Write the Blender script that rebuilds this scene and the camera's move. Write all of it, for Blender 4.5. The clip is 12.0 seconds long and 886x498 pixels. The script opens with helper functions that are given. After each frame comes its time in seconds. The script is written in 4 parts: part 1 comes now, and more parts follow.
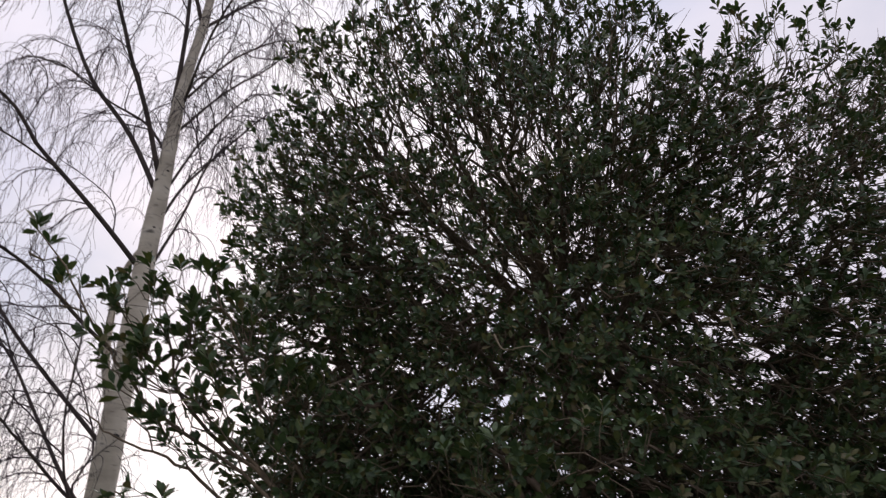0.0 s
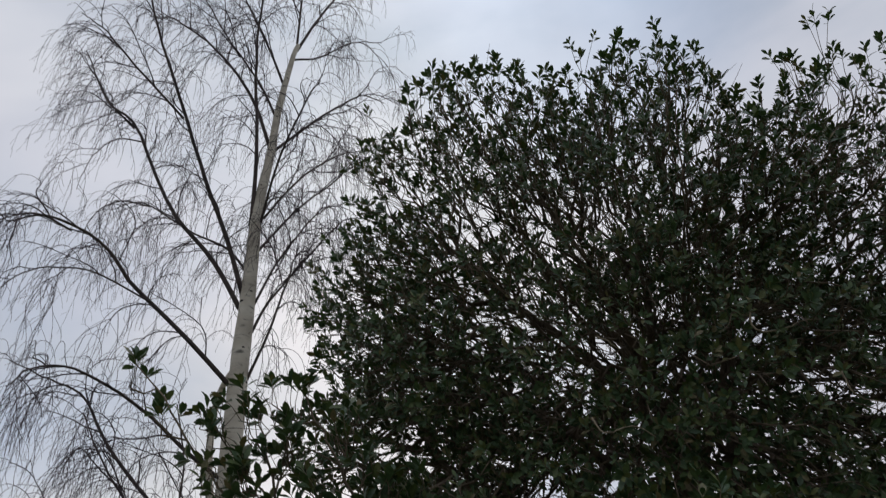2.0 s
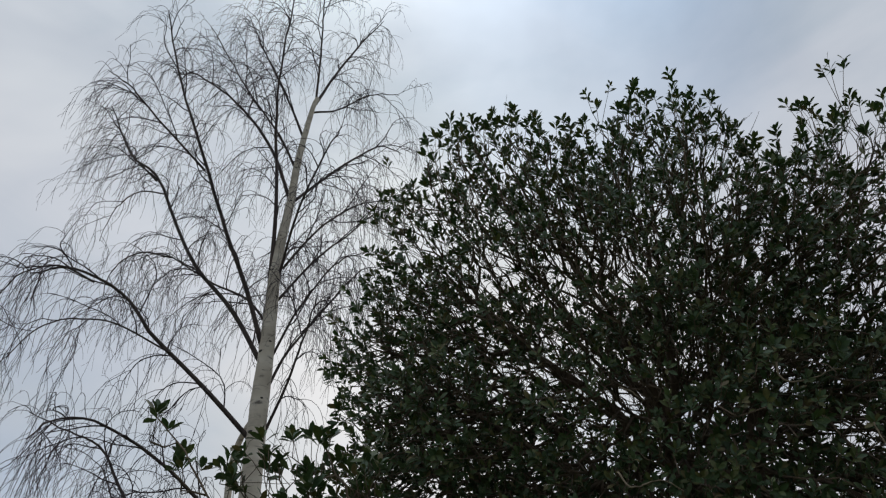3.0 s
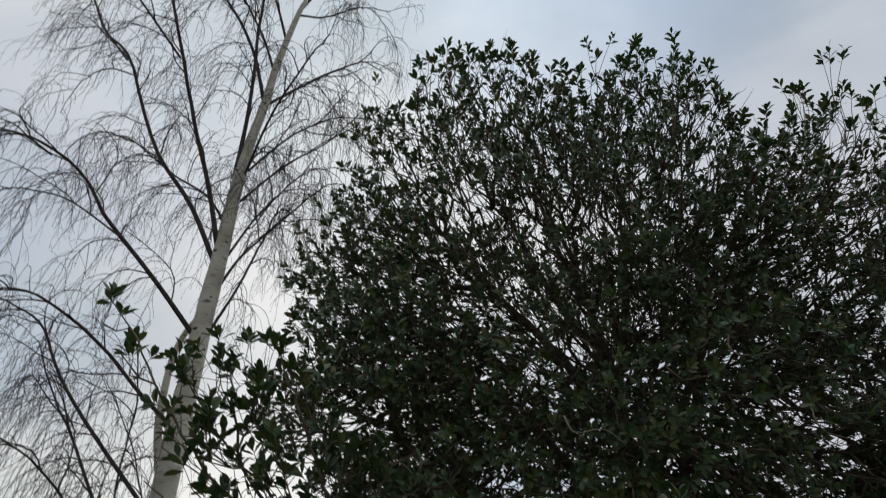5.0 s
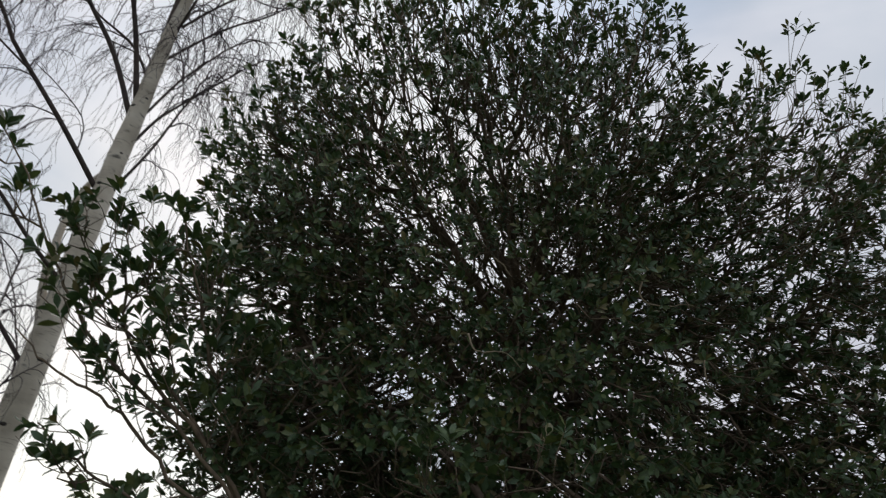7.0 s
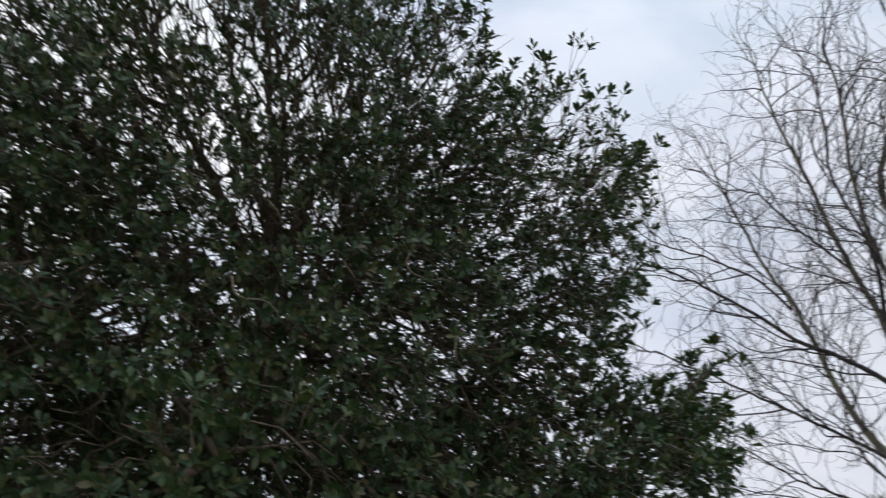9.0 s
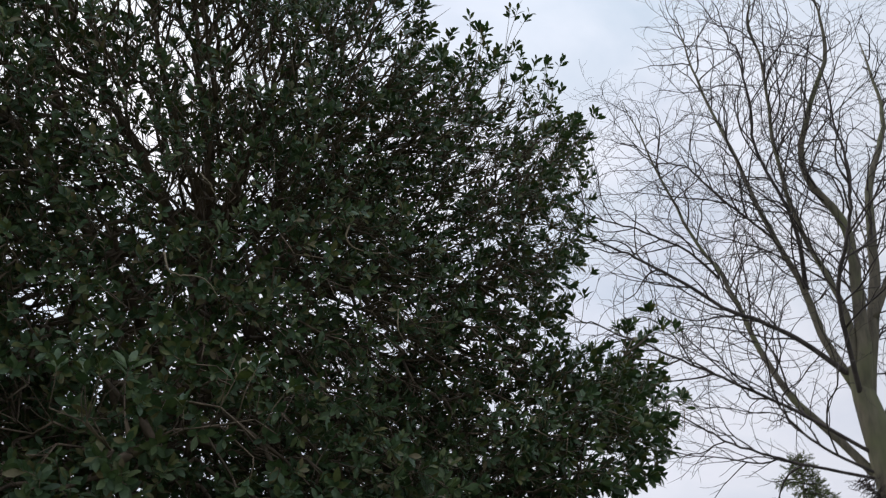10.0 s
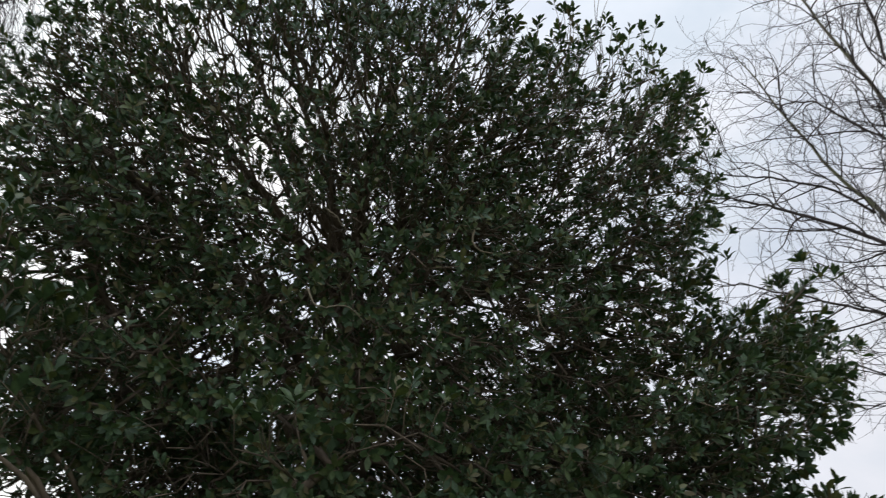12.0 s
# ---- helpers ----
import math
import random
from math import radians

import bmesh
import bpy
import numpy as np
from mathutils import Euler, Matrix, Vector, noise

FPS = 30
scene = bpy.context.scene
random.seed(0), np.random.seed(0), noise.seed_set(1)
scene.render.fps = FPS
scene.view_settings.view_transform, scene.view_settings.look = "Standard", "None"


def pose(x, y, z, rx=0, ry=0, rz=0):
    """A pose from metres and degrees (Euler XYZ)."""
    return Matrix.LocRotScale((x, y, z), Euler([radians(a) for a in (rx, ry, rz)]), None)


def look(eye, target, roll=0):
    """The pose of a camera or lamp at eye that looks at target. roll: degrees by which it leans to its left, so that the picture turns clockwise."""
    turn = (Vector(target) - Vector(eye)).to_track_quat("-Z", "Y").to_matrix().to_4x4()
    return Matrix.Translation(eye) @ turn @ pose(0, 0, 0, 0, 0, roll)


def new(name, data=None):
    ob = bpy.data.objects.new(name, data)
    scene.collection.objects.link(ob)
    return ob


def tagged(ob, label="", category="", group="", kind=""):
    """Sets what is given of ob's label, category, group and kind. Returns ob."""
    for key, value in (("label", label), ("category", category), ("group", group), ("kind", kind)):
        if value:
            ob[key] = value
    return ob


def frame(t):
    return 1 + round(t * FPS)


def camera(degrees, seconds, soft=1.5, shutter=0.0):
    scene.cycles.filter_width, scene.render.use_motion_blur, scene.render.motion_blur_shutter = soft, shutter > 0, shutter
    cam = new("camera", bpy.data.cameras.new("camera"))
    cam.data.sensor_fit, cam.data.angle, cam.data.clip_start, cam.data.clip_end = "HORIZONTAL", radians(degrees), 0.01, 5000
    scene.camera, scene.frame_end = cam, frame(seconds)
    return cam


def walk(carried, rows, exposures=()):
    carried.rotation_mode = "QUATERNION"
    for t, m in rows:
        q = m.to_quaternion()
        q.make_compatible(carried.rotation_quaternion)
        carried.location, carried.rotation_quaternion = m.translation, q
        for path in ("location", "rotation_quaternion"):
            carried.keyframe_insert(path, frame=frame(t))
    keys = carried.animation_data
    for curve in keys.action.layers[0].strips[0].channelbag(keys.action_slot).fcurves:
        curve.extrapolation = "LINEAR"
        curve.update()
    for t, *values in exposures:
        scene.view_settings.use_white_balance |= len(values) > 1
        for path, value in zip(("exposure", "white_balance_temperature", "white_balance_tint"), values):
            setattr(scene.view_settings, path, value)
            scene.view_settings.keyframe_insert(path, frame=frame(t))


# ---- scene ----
cam = camera(61.69, 12.0, soft=1.2, shutter=0.55)
# seconds, place in metres, turn in degrees
ROWS = [
    (0.0, 0.0000, -0.0000, 1.6000, 116.00, -2.00, 0.00),
    (0.5, -0.0026, 0.0018, 1.6027, 117.43, -0.77, 2.64),
    (1.0, -0.0032, 0.0045, 1.6021, 119.04, 0.26, 5.04),
    (1.5, -0.0019, 0.0027, 1.6072, 120.85, 1.08, 7.18),
    (2.0, -0.0021, 0.0013, 1.6117, 122.79, 1.47, 8.77),
    (2.5, -0.0030, -0.0109, 1.6173, 124.89, 1.50, 9.86),
    (2.7, -0.0034, -0.0140, 1.6185, 125.63, 1.39, 10.11),
    (3.1, -0.0191, -0.0095, 1.6199, 126.60, 1.00, 9.99),
    (3.5, -0.0348, -0.0050, 1.6213, 126.64, 0.28, 8.91),
    (3.9, -0.0504, -0.0005, 1.6226, 125.89, -0.72, 7.28),
    (4.3, -0.0661, 0.0040, 1.6240, 124.48, -1.95, 5.50),
    (4.5, -0.0722, 0.0031, 1.6230, 123.63, -2.62, 4.64),
    (5.0, -0.0875, -0.0011, 1.6162, 121.38, -4.26, 2.52),
    (5.5, -0.0940, 0.0008, 1.6109, 119.45, -5.90, 0.50),
    (6.0, -0.0906, 0.0284, 1.6142, 117.98, -7.56, -1.77),
    (6.5, -0.0836, 0.0748, 1.6261, 116.83, -9.23, -4.82),
    (6.7, -0.0830, 0.0900, 1.6300, 116.45, -9.87, -6.06),
    (7.1, -0.1125, 0.1158, 1.6344, 115.93, -10.80, -8.65),
    (7.5, -0.1419, 0.1415, 1.6389, 115.83, -11.15, -11.70),
    (7.9, -0.1714, 0.1672, 1.6433, 116.03, -11.16, -15.61),
    (8.3, -0.2009, 0.1930, 1.6478, 116.43, -11.04, -20.73),
    (8.5, -0.2046, 0.2051, 1.6479, 116.66, -10.98, -23.66),
    (9.0, -0.2139, 0.2399, 1.6482, 116.88, -10.82, -31.16),
    (9.5, -0.2149, 0.2657, 1.6439, 116.53, -10.10, -35.46),
    (10.0, -0.2108, 0.2752, 1.6420, 115.77, -7.77, -35.21),
    (10.5, -0.2109, 0.2720, 1.6392, 115.10, -5.29, -31.99),
    (11.0, -0.2137, 0.2674, 1.6349, 114.93, -3.85, -28.30),
    (11.5, -0.2200, 0.2642, 1.6334, 114.77, -3.09, -24.95),
    (12.0, -0.2164, 0.2642, 1.6333, 114.58, -2.31, -21.75),
]
EXPOSURES = [(0.0, 0.18, 6720, 20), (0.8, -0.08, 6620, 15), (1.5, -0.17, 6480, 13), (2.5, -0.28, 6450, 7), (4.5, -0.28, 6400, 5), (5.5, -0.25, 6520, 6), (6.5, -0.15, 6540, 8),
             (8.5, 0.32, 6350, 7), (9.5, 0.34, 6300, 8), (12.0, 0.40, 6450, 6)]
walk(cam, [(t, pose(x, y, z, rx, ry, rz)) for t, x, y, z, rx, ry, rz in ROWS], EXPOSURES)

# ---------------------------------------------------------------- light
SUN_AZ, SUN_EL = -20.0, 32.0     # degrees right of +y, degrees over the horizon
sun_way = Vector((math.sin(radians(SUN_AZ)) * math.cos(radians(SUN_EL)), math.cos(radians(SUN_AZ)) * math.cos(radians(SUN_EL)), math.sin(radians(SUN_EL))))
sun = new("sun", bpy.data.lights.new("sun", "SUN"))
sun.data.energy, sun.data.angle, sun.data.color = 0.6, radians(25), (1.0, 0.93, 0.85)
sun.matrix_world = look(sun_way * 50, (0, 0, 0))


def build_world():
    """An overcast winter evening: a thin blue sky behind a broken cloud sheet that is brightest round the low sun."""
    world = bpy.data.worlds.new("overcast_sky")
    world.use_nodes = True
    scene.world = world
    nt = world.node_tree
    nt.nodes.clear()

    def node(kind, **sets):
        n = nt.nodes.new(kind)
        for k, v in sets.items():
            n.inputs[k].default_value = v
        return n

    def link(a, b):
        nt.links.new(a, b)

    out = node("ShaderNodeOutputWorld")
    back = node("ShaderNodeBackground", Strength=1.0)
    sky = node("ShaderNodeTexSky")
    sky.sky_type, sky.sun_disc = "NISHITA", False
    sky.sun_elevation, sky.sun_rotation = radians(SUN_EL), radians(SUN_AZ)
    sky.air_density, sky.dust_density, sky.ozone_density = 1.0, 0.2, 2.5
    dim = nt.nodes.new("ShaderNodeVectorMath")
    dim.operation = "SCALE"
    dim.inputs["Scale"].default_value = 0.09
    link(sky.outputs[0], dim.inputs[0])
    co = node("ShaderNodeTexCoord")
    sep = node("ShaderNodeSeparateXYZ")
    link(co.outputs["Generated"], sep.inputs[0])
    # cloud sheet: broad banks and finer streaks
    mp = node("ShaderNodeMapping")
    mp.inputs["Scale"].default_value = (1.0, 1.0, 1.7)
    mp.inputs["Location"].default_value = (3.1, 0.4, 0.2)
    link(co.outputs["Generated"], mp.inputs[0])
    big = node("ShaderNodeTexNoise", Scale=1.7, Detail=5.0, Roughness=0.5, Distortion=0.4)
    link(mp.outputs[0], big.inputs["Vector"])
    cover = node("ShaderNodeMapRange")
    for k, v in (("From Min", 0.34), ("From Max", 0.50), ("To Min", 0.68), ("To Max", 1.0)):
        cover.inputs[k].default_value = v
    link(big.outputs["Fac"], cover.inputs["Value"])
    fine = node("ShaderNodeTexNoise", Scale=3.4, Detail=6.0, Roughness=0.55, Distortion=0.3)
    mp2 = node("ShaderNodeMapping")
    mp2.inputs["Scale"].default_value = (1.0, 1.0, 2.2)
    mp2.inputs["Location"].default_value = (0.7, 5.2, 1.9)
    link(co.outputs["Generated"], mp2.inputs[0])
    link(mp2.outputs[0], fine.inputs["Vector"])
    tone = node("ShaderNodeValToRGB")
    tone.color_ramp.elements[0].position, tone.color_ramp.elements[0].color = 0.31, (0.55, 0.592, 0.678, 1)
    tone.color_ramp.elements[1].position, tone.color_ramp.elements[1].color = 0.60, (0.725, 0.72, 0.79, 1)
    link(fine.outputs["Fac"], tone.inputs[0])
    # brighter towards the low sun
    dot = nt.nodes.new("ShaderNodeVectorMath")
    dot.operation = "DOT_PRODUCT"
    dot.inputs[1].default_value = sun_way
    link(co.outputs["Generated"], dot.inputs[0])
    glow = node("ShaderNodeMapRange")
    glow.interpolation_type = "SMOOTHERSTEP"
    for k, v in (("From Min", 0.78), ("From Max", 1.0), ("To Min", 0.0), ("To Max", 0.27)):
        glow.inputs[k].default_value = v
    link(dot.outputs["Value"], glow.inputs["Value"])
    warm = node("ShaderNodeMix")
    warm.data_type, warm.blend_type = "RGBA", "ADD"
    warm.inputs["B"].default_value = (1.0, 0.90, 0.72, 1)
    link(glow.outputs[0], warm.inputs["Factor"])
    # thin cloud lit from behind round the sun's place
    halo_way = nt.nodes.new("ShaderNodeVectorMath")
    halo_way.operation = "DOT_PRODUCT"
    halo_way.inputs[1].default_value = Vector((-0.42, 0.77, 0.48)).normalized()
    link(co.outputs["Generated"], halo_way.inputs[0])
    halo = node("ShaderNodeMapRange")
    halo.interpolation_type = "SMOOTHERSTEP"
    for k, v in (("From Min", 0.93), ("From Max", 1.0), ("To Min", 0.0), ("To Max", 0.05)):
        halo.inputs[k].default_value = v
    link(halo_way.outputs["Value"], halo.inputs["Value"])
    lit = node("ShaderNodeMix")
    lit.data_type, lit.blend_type = "RGBA", "ADD"
    lit.inputs["B"].default_value = (1.0, 0.93, 0.85, 1)
    link(halo.outputs[0], lit.inputs["Factor"])
    # a thin place in the cloud overhead, where blue shows
    thin_way = nt.nodes.new("ShaderNodeVectorMath")
    thin_way.operation = "DOT_PRODUCT"
    thin_way.inputs[1].default_value = Vector((0.08, 0.62, 0.78)).normalized()
    link(co.outputs["Generated"], thin_way.inputs[0])
    thin = node("ShaderNodeMapRange")
    thin.interpolation_type = "SMOOTHERSTEP"
    for k, v in (("From Min", 0.955), ("From Max", 1.0), ("To Min", 0.0), ("To Max", 0.75)):
        thin.inputs[k].default_value = v
    link(thin_way.outputs["Value"], thin.inputs["Value"])
    torn = nt.nodes.new("ShaderNodeMath")
    torn.operation = "MULTIPLY"
    link(thin.outputs[0], torn.inputs[0])
    link(big.outputs["Fac"], torn.inputs[1])
    blue = node("ShaderNodeMix")
    blue.data_type = "RGBA"
    blue.inputs["B"].default_value = (0.36, 0.50, 0.76, 1)
    link(torn.outputs[0], blue.inputs["Factor"])
    link(tone.outputs[0], blue.inputs["A"])
    # a heavier bank low beside the sun
    bank_way = nt.nodes.new("ShaderNodeVectorMath")
    bank_way.operation = "DOT_PRODUCT"
    bank_way.inputs[1].default_value = Vector((-0.56, 0.76, 0.31)).normalized()
    link(co.outputs["Generated"], bank_way.inputs[0])
    bank = node("ShaderNodeMapRange")
    bank.interpolation_type = "SMOOTHERSTEP"
    for k, v in (("From Min", 0.945), ("From Max", 1.0), ("To Min", 0.0), ("To Max", 0.9)):
        bank.inputs[k].default_value = v
    link(bank_way.outputs["Value"], bank.inputs["Value"])
    heavy = node("ShaderNodeMix")
    heavy.data_type, heavy.blend_type = "RGBA", "MULTIPLY"
    heavy.inputs["B"].default_value = (0.62, 0.67, 0.74, 1)
    link(bank.outputs[0], heavy.inputs["Factor"])
    link(blue.outputs["Result"], heavy.inputs["A"])
    link(heavy.outputs["Result"], lit.inputs["A"])
    link(lit.outputs["Result"], warm.inputs["A"])
    # thinner, brighter cloud low over the horizon
    low = node("ShaderNodeMapRange")
    low.interpolation_type = "SMOOTHSTEP"
    for k, v in (("From Min", 0.06), ("From Max", 0.33), ("To Min", 1.0), ("To Max", 0.0)):
        low.inputs[k].default_value = v
    link(sep.outputs["Z"], low.inputs["Value"])
    haze = node("ShaderNodeMix")
    haze.data_type, haze.blend_type = "RGBA", "ADD"
    haze.inputs["B"].default_value = (1.0, 0.90, 0.66, 1)
    near_sun = node("ShaderNodeMapRange")
    near_sun.interpolation_type = "SMOOTHSTEP"
    for k, v in (("From Min", 0.90), ("From Max", 0.995), ("To Min", 0.0), ("To Max", 0.42)):
        near_sun.inputs[k].default_value = v
    gap = nt.nodes.new("ShaderNodeVectorMath")
    gap.operation = "DOT_PRODUCT"
    gap.inputs[1].default_value = (math.sin(radians(-24)), math.cos(radians(-24)), 0.10)
    link(co.outputs["Generated"], gap.inputs[0])
    link(gap.outputs["Value"], near_sun.inputs["Value"])
    both = nt.nodes.new("ShaderNodeMath")
    both.operation = "MULTIPLY"
    link(low.outputs[0], both.inputs[0])
    link(near_sun.outputs[0], both.inputs[1])
    link(both.outputs[0], haze.inputs["Factor"])
    link(warm.outputs["Result"], haze.inputs["A"])
    mix = node("ShaderNodeMix")
    mix.data_type = "RGBA"
    link(cover.outputs[0], mix.inputs["Factor"])
    link(dim.outputs[0], mix.inputs["A"])
    # an overcast sky is brightest overhead
    top = node("ShaderNodeMapRange")
    top.interpolation_type = "SMOOTHSTEP"
    for k, v in (("From Min", 0.72), ("From Max", 1.0), ("To Min", 1.0), ("To Max", 2.3)):
        top.inputs[k].default_value = v
    link(sep.outputs["Z"], top.inputs["Value"])
    gain = nt.nodes.new("ShaderNodeVectorMath")
    gain.operation = "SCALE"
    # thinner cloud high up lets a little blue through
    high = node("ShaderNodeMapRange")
    high.interpolation_type = "SMOOTHSTEP"
    for k, v in (("From Min", 0.48), ("From Max", 0.80), ("To Min", 0.0), ("To Max", 1.0)):
        high.inputs[k].default_value = v
    link(sep.outputs["Z"], high.inputs["Value"])
    cool = node("ShaderNodeMix")
    cool.data_type, cool.blend_type = "RGBA", "MULTIPLY"
    cool.inputs["B"].default_value = (0.945, 1.0, 1.03, 1)
    link(high.outputs[0], cool.inputs["Factor"])
    link(haze.outputs["Result"], cool.inputs["A"])
    link(cool.outputs["Result"], gain.inputs[0])
    # and duller away from the sun
    opposite = node("ShaderNodeMapRange")
    opposite.interpolation_type = "SMOOTHSTEP"
    for k, v in (("From Min", -0.40), ("From Max", 0.85), ("To Min", 0.66), ("To Max", 1.0)):
        opposite.inputs[k].default_value = v
    link(dot.outputs["Value"], opposite.inputs["Value"])
    shade = nt.nodes.new("ShaderNodeMath")
    shade.operation = "MULTIPLY"
    link(top.outputs[0], shade.inputs[0])
    link(opposite.outputs[0], shade.inputs[1])
    link(shade.outputs[0], gain.inputs["Scale"])
    link(gain.outputs[0], mix.inputs["B"])
    link(mix.outputs["Result"], back.inputs["Color"])
    link(back.outputs[0], out.inputs[0])


build_world()


# ---------------------------------------------------------------- materials
def material(name):
    m = bpy.data.materials.new(name)
    m.use_nodes = True
    nt = m.node_tree
    return m, nt, nt.nodes["Principled BSDF"]


def ramp(nt, stops, source):
    r = nt.nodes.new("ShaderNodeValToRGB")
    r.color_ramp.elements[0].position, r.color_ramp.elements[0].color = stops[0][0], (*stops[0][1], 1)
    r.color_ramp.elements[1].position, r.color_ramp.elements[1].color = stops[-1][0], (*stops[-1][1], 1)
    for at, c in stops[1:-1]:
        r.color_ramp.elements.new(at).color = (*c, 1)
    nt.links.new(source, r.inputs[0])
    return r.outputs[0]


def noise_tex(nt, scale, detail=4.0, stretch=(1, 1, 1), rough=0.55):
    co = nt.nodes.new("ShaderNodeTexCoord")
    mp = nt.nodes.new("ShaderNodeMapping")
    mp.inputs["Scale"].default_value = stretch
    n = nt.nodes.new("ShaderNodeTexNoise")
    n.inputs["Scale"].default_value, n.inputs["Detail"].default_value, n.inputs["Roughness"].default_value = scale, detail, rough
    nt.links.new(co.outputs["Object"], mp.inputs[0])
    nt.links.new(mp.outputs[0], n.inputs["Vector"])
    return n.outputs["Fac"]


def blend(nt, a, b, fac, mode="MIX"):
    x = nt.nodes.new("ShaderNodeMix")
    x.data_type, x.blend_type = "RGBA", mode
    for sock, v in (("A", a), ("B", b), ("Factor", fac)):
        if isinstance(v, (int, float)):
            x.inputs[sock].default_value = v
        elif isinstance(v, tuple):
            x.inputs[sock].default_value = (*v, 1)
        else:
            nt.links.new(v, x.inputs[sock])
    return x.outputs["Result"]


def bump(nt, bsdf, height, strength=0.4, distance=0.01):
    b = nt.nodes.new("ShaderNodeBump")
    b.inputs["Strength"].default_value, b.inputs["Distance"].default_value = strength, distance
    nt.links.new(height, b.inputs["Height"])
    nt.links.new(b.outputs[0], bsdf.inputs["Normal"])


def leaf_material(name, stops, single, gloss=0.42):
    """Leathery leaves: each leaf has a green of its own, mottled, glossy, and lets a little light through."""
    m, nt, b = material(name)
    if single:
        rnd = nt.nodes.new("ShaderNodeObjectInfo").outputs["Random"]
    else:
        rnd = nt.nodes.new("ShaderNodeNewGeometry").outputs["Random Per Island"]
    base = ramp(nt, stops, rnd)
    mottle = ramp(nt, [(0.35, (0.75, 0.75, 0.75)), (0.7, (1.2, 1.2, 1.15))], noise_tex(nt, 60 if not single else 3, 3))
    col = blend(nt, base, mottle, 1.0, "MULTIPLY")
    nt.links.new(col, b.inputs["Base Color"])
    b.inputs["Roughness"].default_value = gloss
    b.inputs["Specular IOR Level"].default_value = 0.4
    bump(nt, b, noise_tex(nt, 120 if not single else 6, 2), 0.25, 0.003)
    tr = nt.nodes.new("ShaderNodeBsdfTranslucent")
    nt.links.new(blend(nt, col, (0.9, 1.0, 0.5), 1.0, "MULTIPLY"), tr.inputs["Color"])
    mx = nt.nodes.new("ShaderNodeMixShader")
    mx.inputs[0].default_value = 0.11
    nt.links.new(b.outputs[0], mx.inputs[1])
    nt.links.new(tr.outputs[0], mx.inputs[2])
    nt.links.new(mx.outputs[0], nt.nodes["Material Output"].inputs["Surface"])
    return m


GREENS = [(0.0, (0.052, 0.090, 0.043)), (0.40, (0.072, 0.120, 0.053)), (0.70, (0.096, 0.138, 0.054)), (0.90, (0.132, 0.148, 0.052)), (1.0, (0.175, 0.138, 0.068))]
LEAF = leaf_material("evergreen_leaf", GREENS, False)
LEAF_ONE = leaf_material("evergreen_leaf_single", GREENS, True)


def bark_material(name, lo, hi, scale, stretch, rough=0.85, strength=0.5, moss=None):
    m, nt, b = material(name)
    fine = noise_tex(nt, scale, 6, stretch)
    col = ramp(nt, [(0.3, lo), (0.7, hi)], fine)
    if moss:
        patch = ramp(nt, [(0.45, (0, 0, 0)), (0.62, (0.8, 0.8, 0.8))], noise_tex(nt, 2.2, 4, (1, 1, 0.6)))
        col = blend(nt, col, moss, patch)
    else:
        col = blend(nt, col, ramp(nt, [(0.35, (0.7, 0.7, 0.7)), (0.65, (1.15, 1.12, 1.1))], noise_tex(nt, 3.0, 3)), 1.0, "MULTIPLY")
    nt.links.new(col, b.inputs["Base Color"])
    b.inputs["Roughness"].default_value = rough
    bump(nt, b, fine, strength, 0.01)
    return m


TWIG = bark_material("evergreen_twig", (0.098, 0.073, 0.051), (0.235, 0.176, 0.122), 30, (1, 1, 0.4))
PALE_TWIG = bark_material("pale_twig", (0.16, 0.13, 0.085), (0.32, 0.26, 0.18), 30, (1, 1, 0.4))
BIRCH_DARK = bark_material("birch_limb_bark", (0.045, 0.033, 0.032), (0.11, 0.084, 0.076), 25, (1, 1, 0.5))
BIRCH_TWIG = bark_material("birch_twig_bark", (0.035, 0.025, 0.032), (0.075, 0.053, 0.062), 12, (1, 1, 0.5))
GREY_BARK = bark_material("grey_mossy_bark", (0.085, 0.072, 0.054), (0.21, 0.175, 0.128), 18, (1, 1, 0.25), moss=(0.155, 0.158, 0.078))
GREY_TWIG = bark_material("grey_twig_bark", (0.045, 0.035, 0.034), (0.105, 0.082, 0.076), 14, (1, 1, 0.4))
SCAR = bark_material("birch_scar", (0.02, 0.017, 0.015), (0.06, 0.05, 0.045), 40, (1, 1, 1))


def birch_material():
    """Pale papery bark with short dark cross streaks and black fissured patches."""
    m, nt, b = material("birch_bark")
    base = ramp(nt, [(0.3, (0.46, 0.40, 0.325)), (0.5, (0.62, 0.55, 0.455)), (0.75, (0.75, 0.685, 0.59))], noise_tex(nt, 4, 5, (1, 1, 1.5)))
    streak = ramp(nt, [(0.58, (0, 0, 0)), (0.70, (0.5, 0.5, 0.5))], noise_tex(nt, 9, 3, (1, 1, 7)))
    col = blend(nt, base, (0.14, 0.11, 0.09), streak)
    patch = ramp(nt, [(0.63, (0, 0, 0)), (0.72, (0.8, 0.8, 0.8))], noise_tex(nt, 5.5, 6, (1, 1, 2.2)))
    col = blend(nt, col, (0.05, 0.042, 0.038), patch)
    nt.links.new(col, b.inputs["Base Color"])
    b.inputs["Roughness"].default_value = 0.7
    bump(nt, b, streak, 0.4, 0.006)
    return m


BIRCH = birch_material()


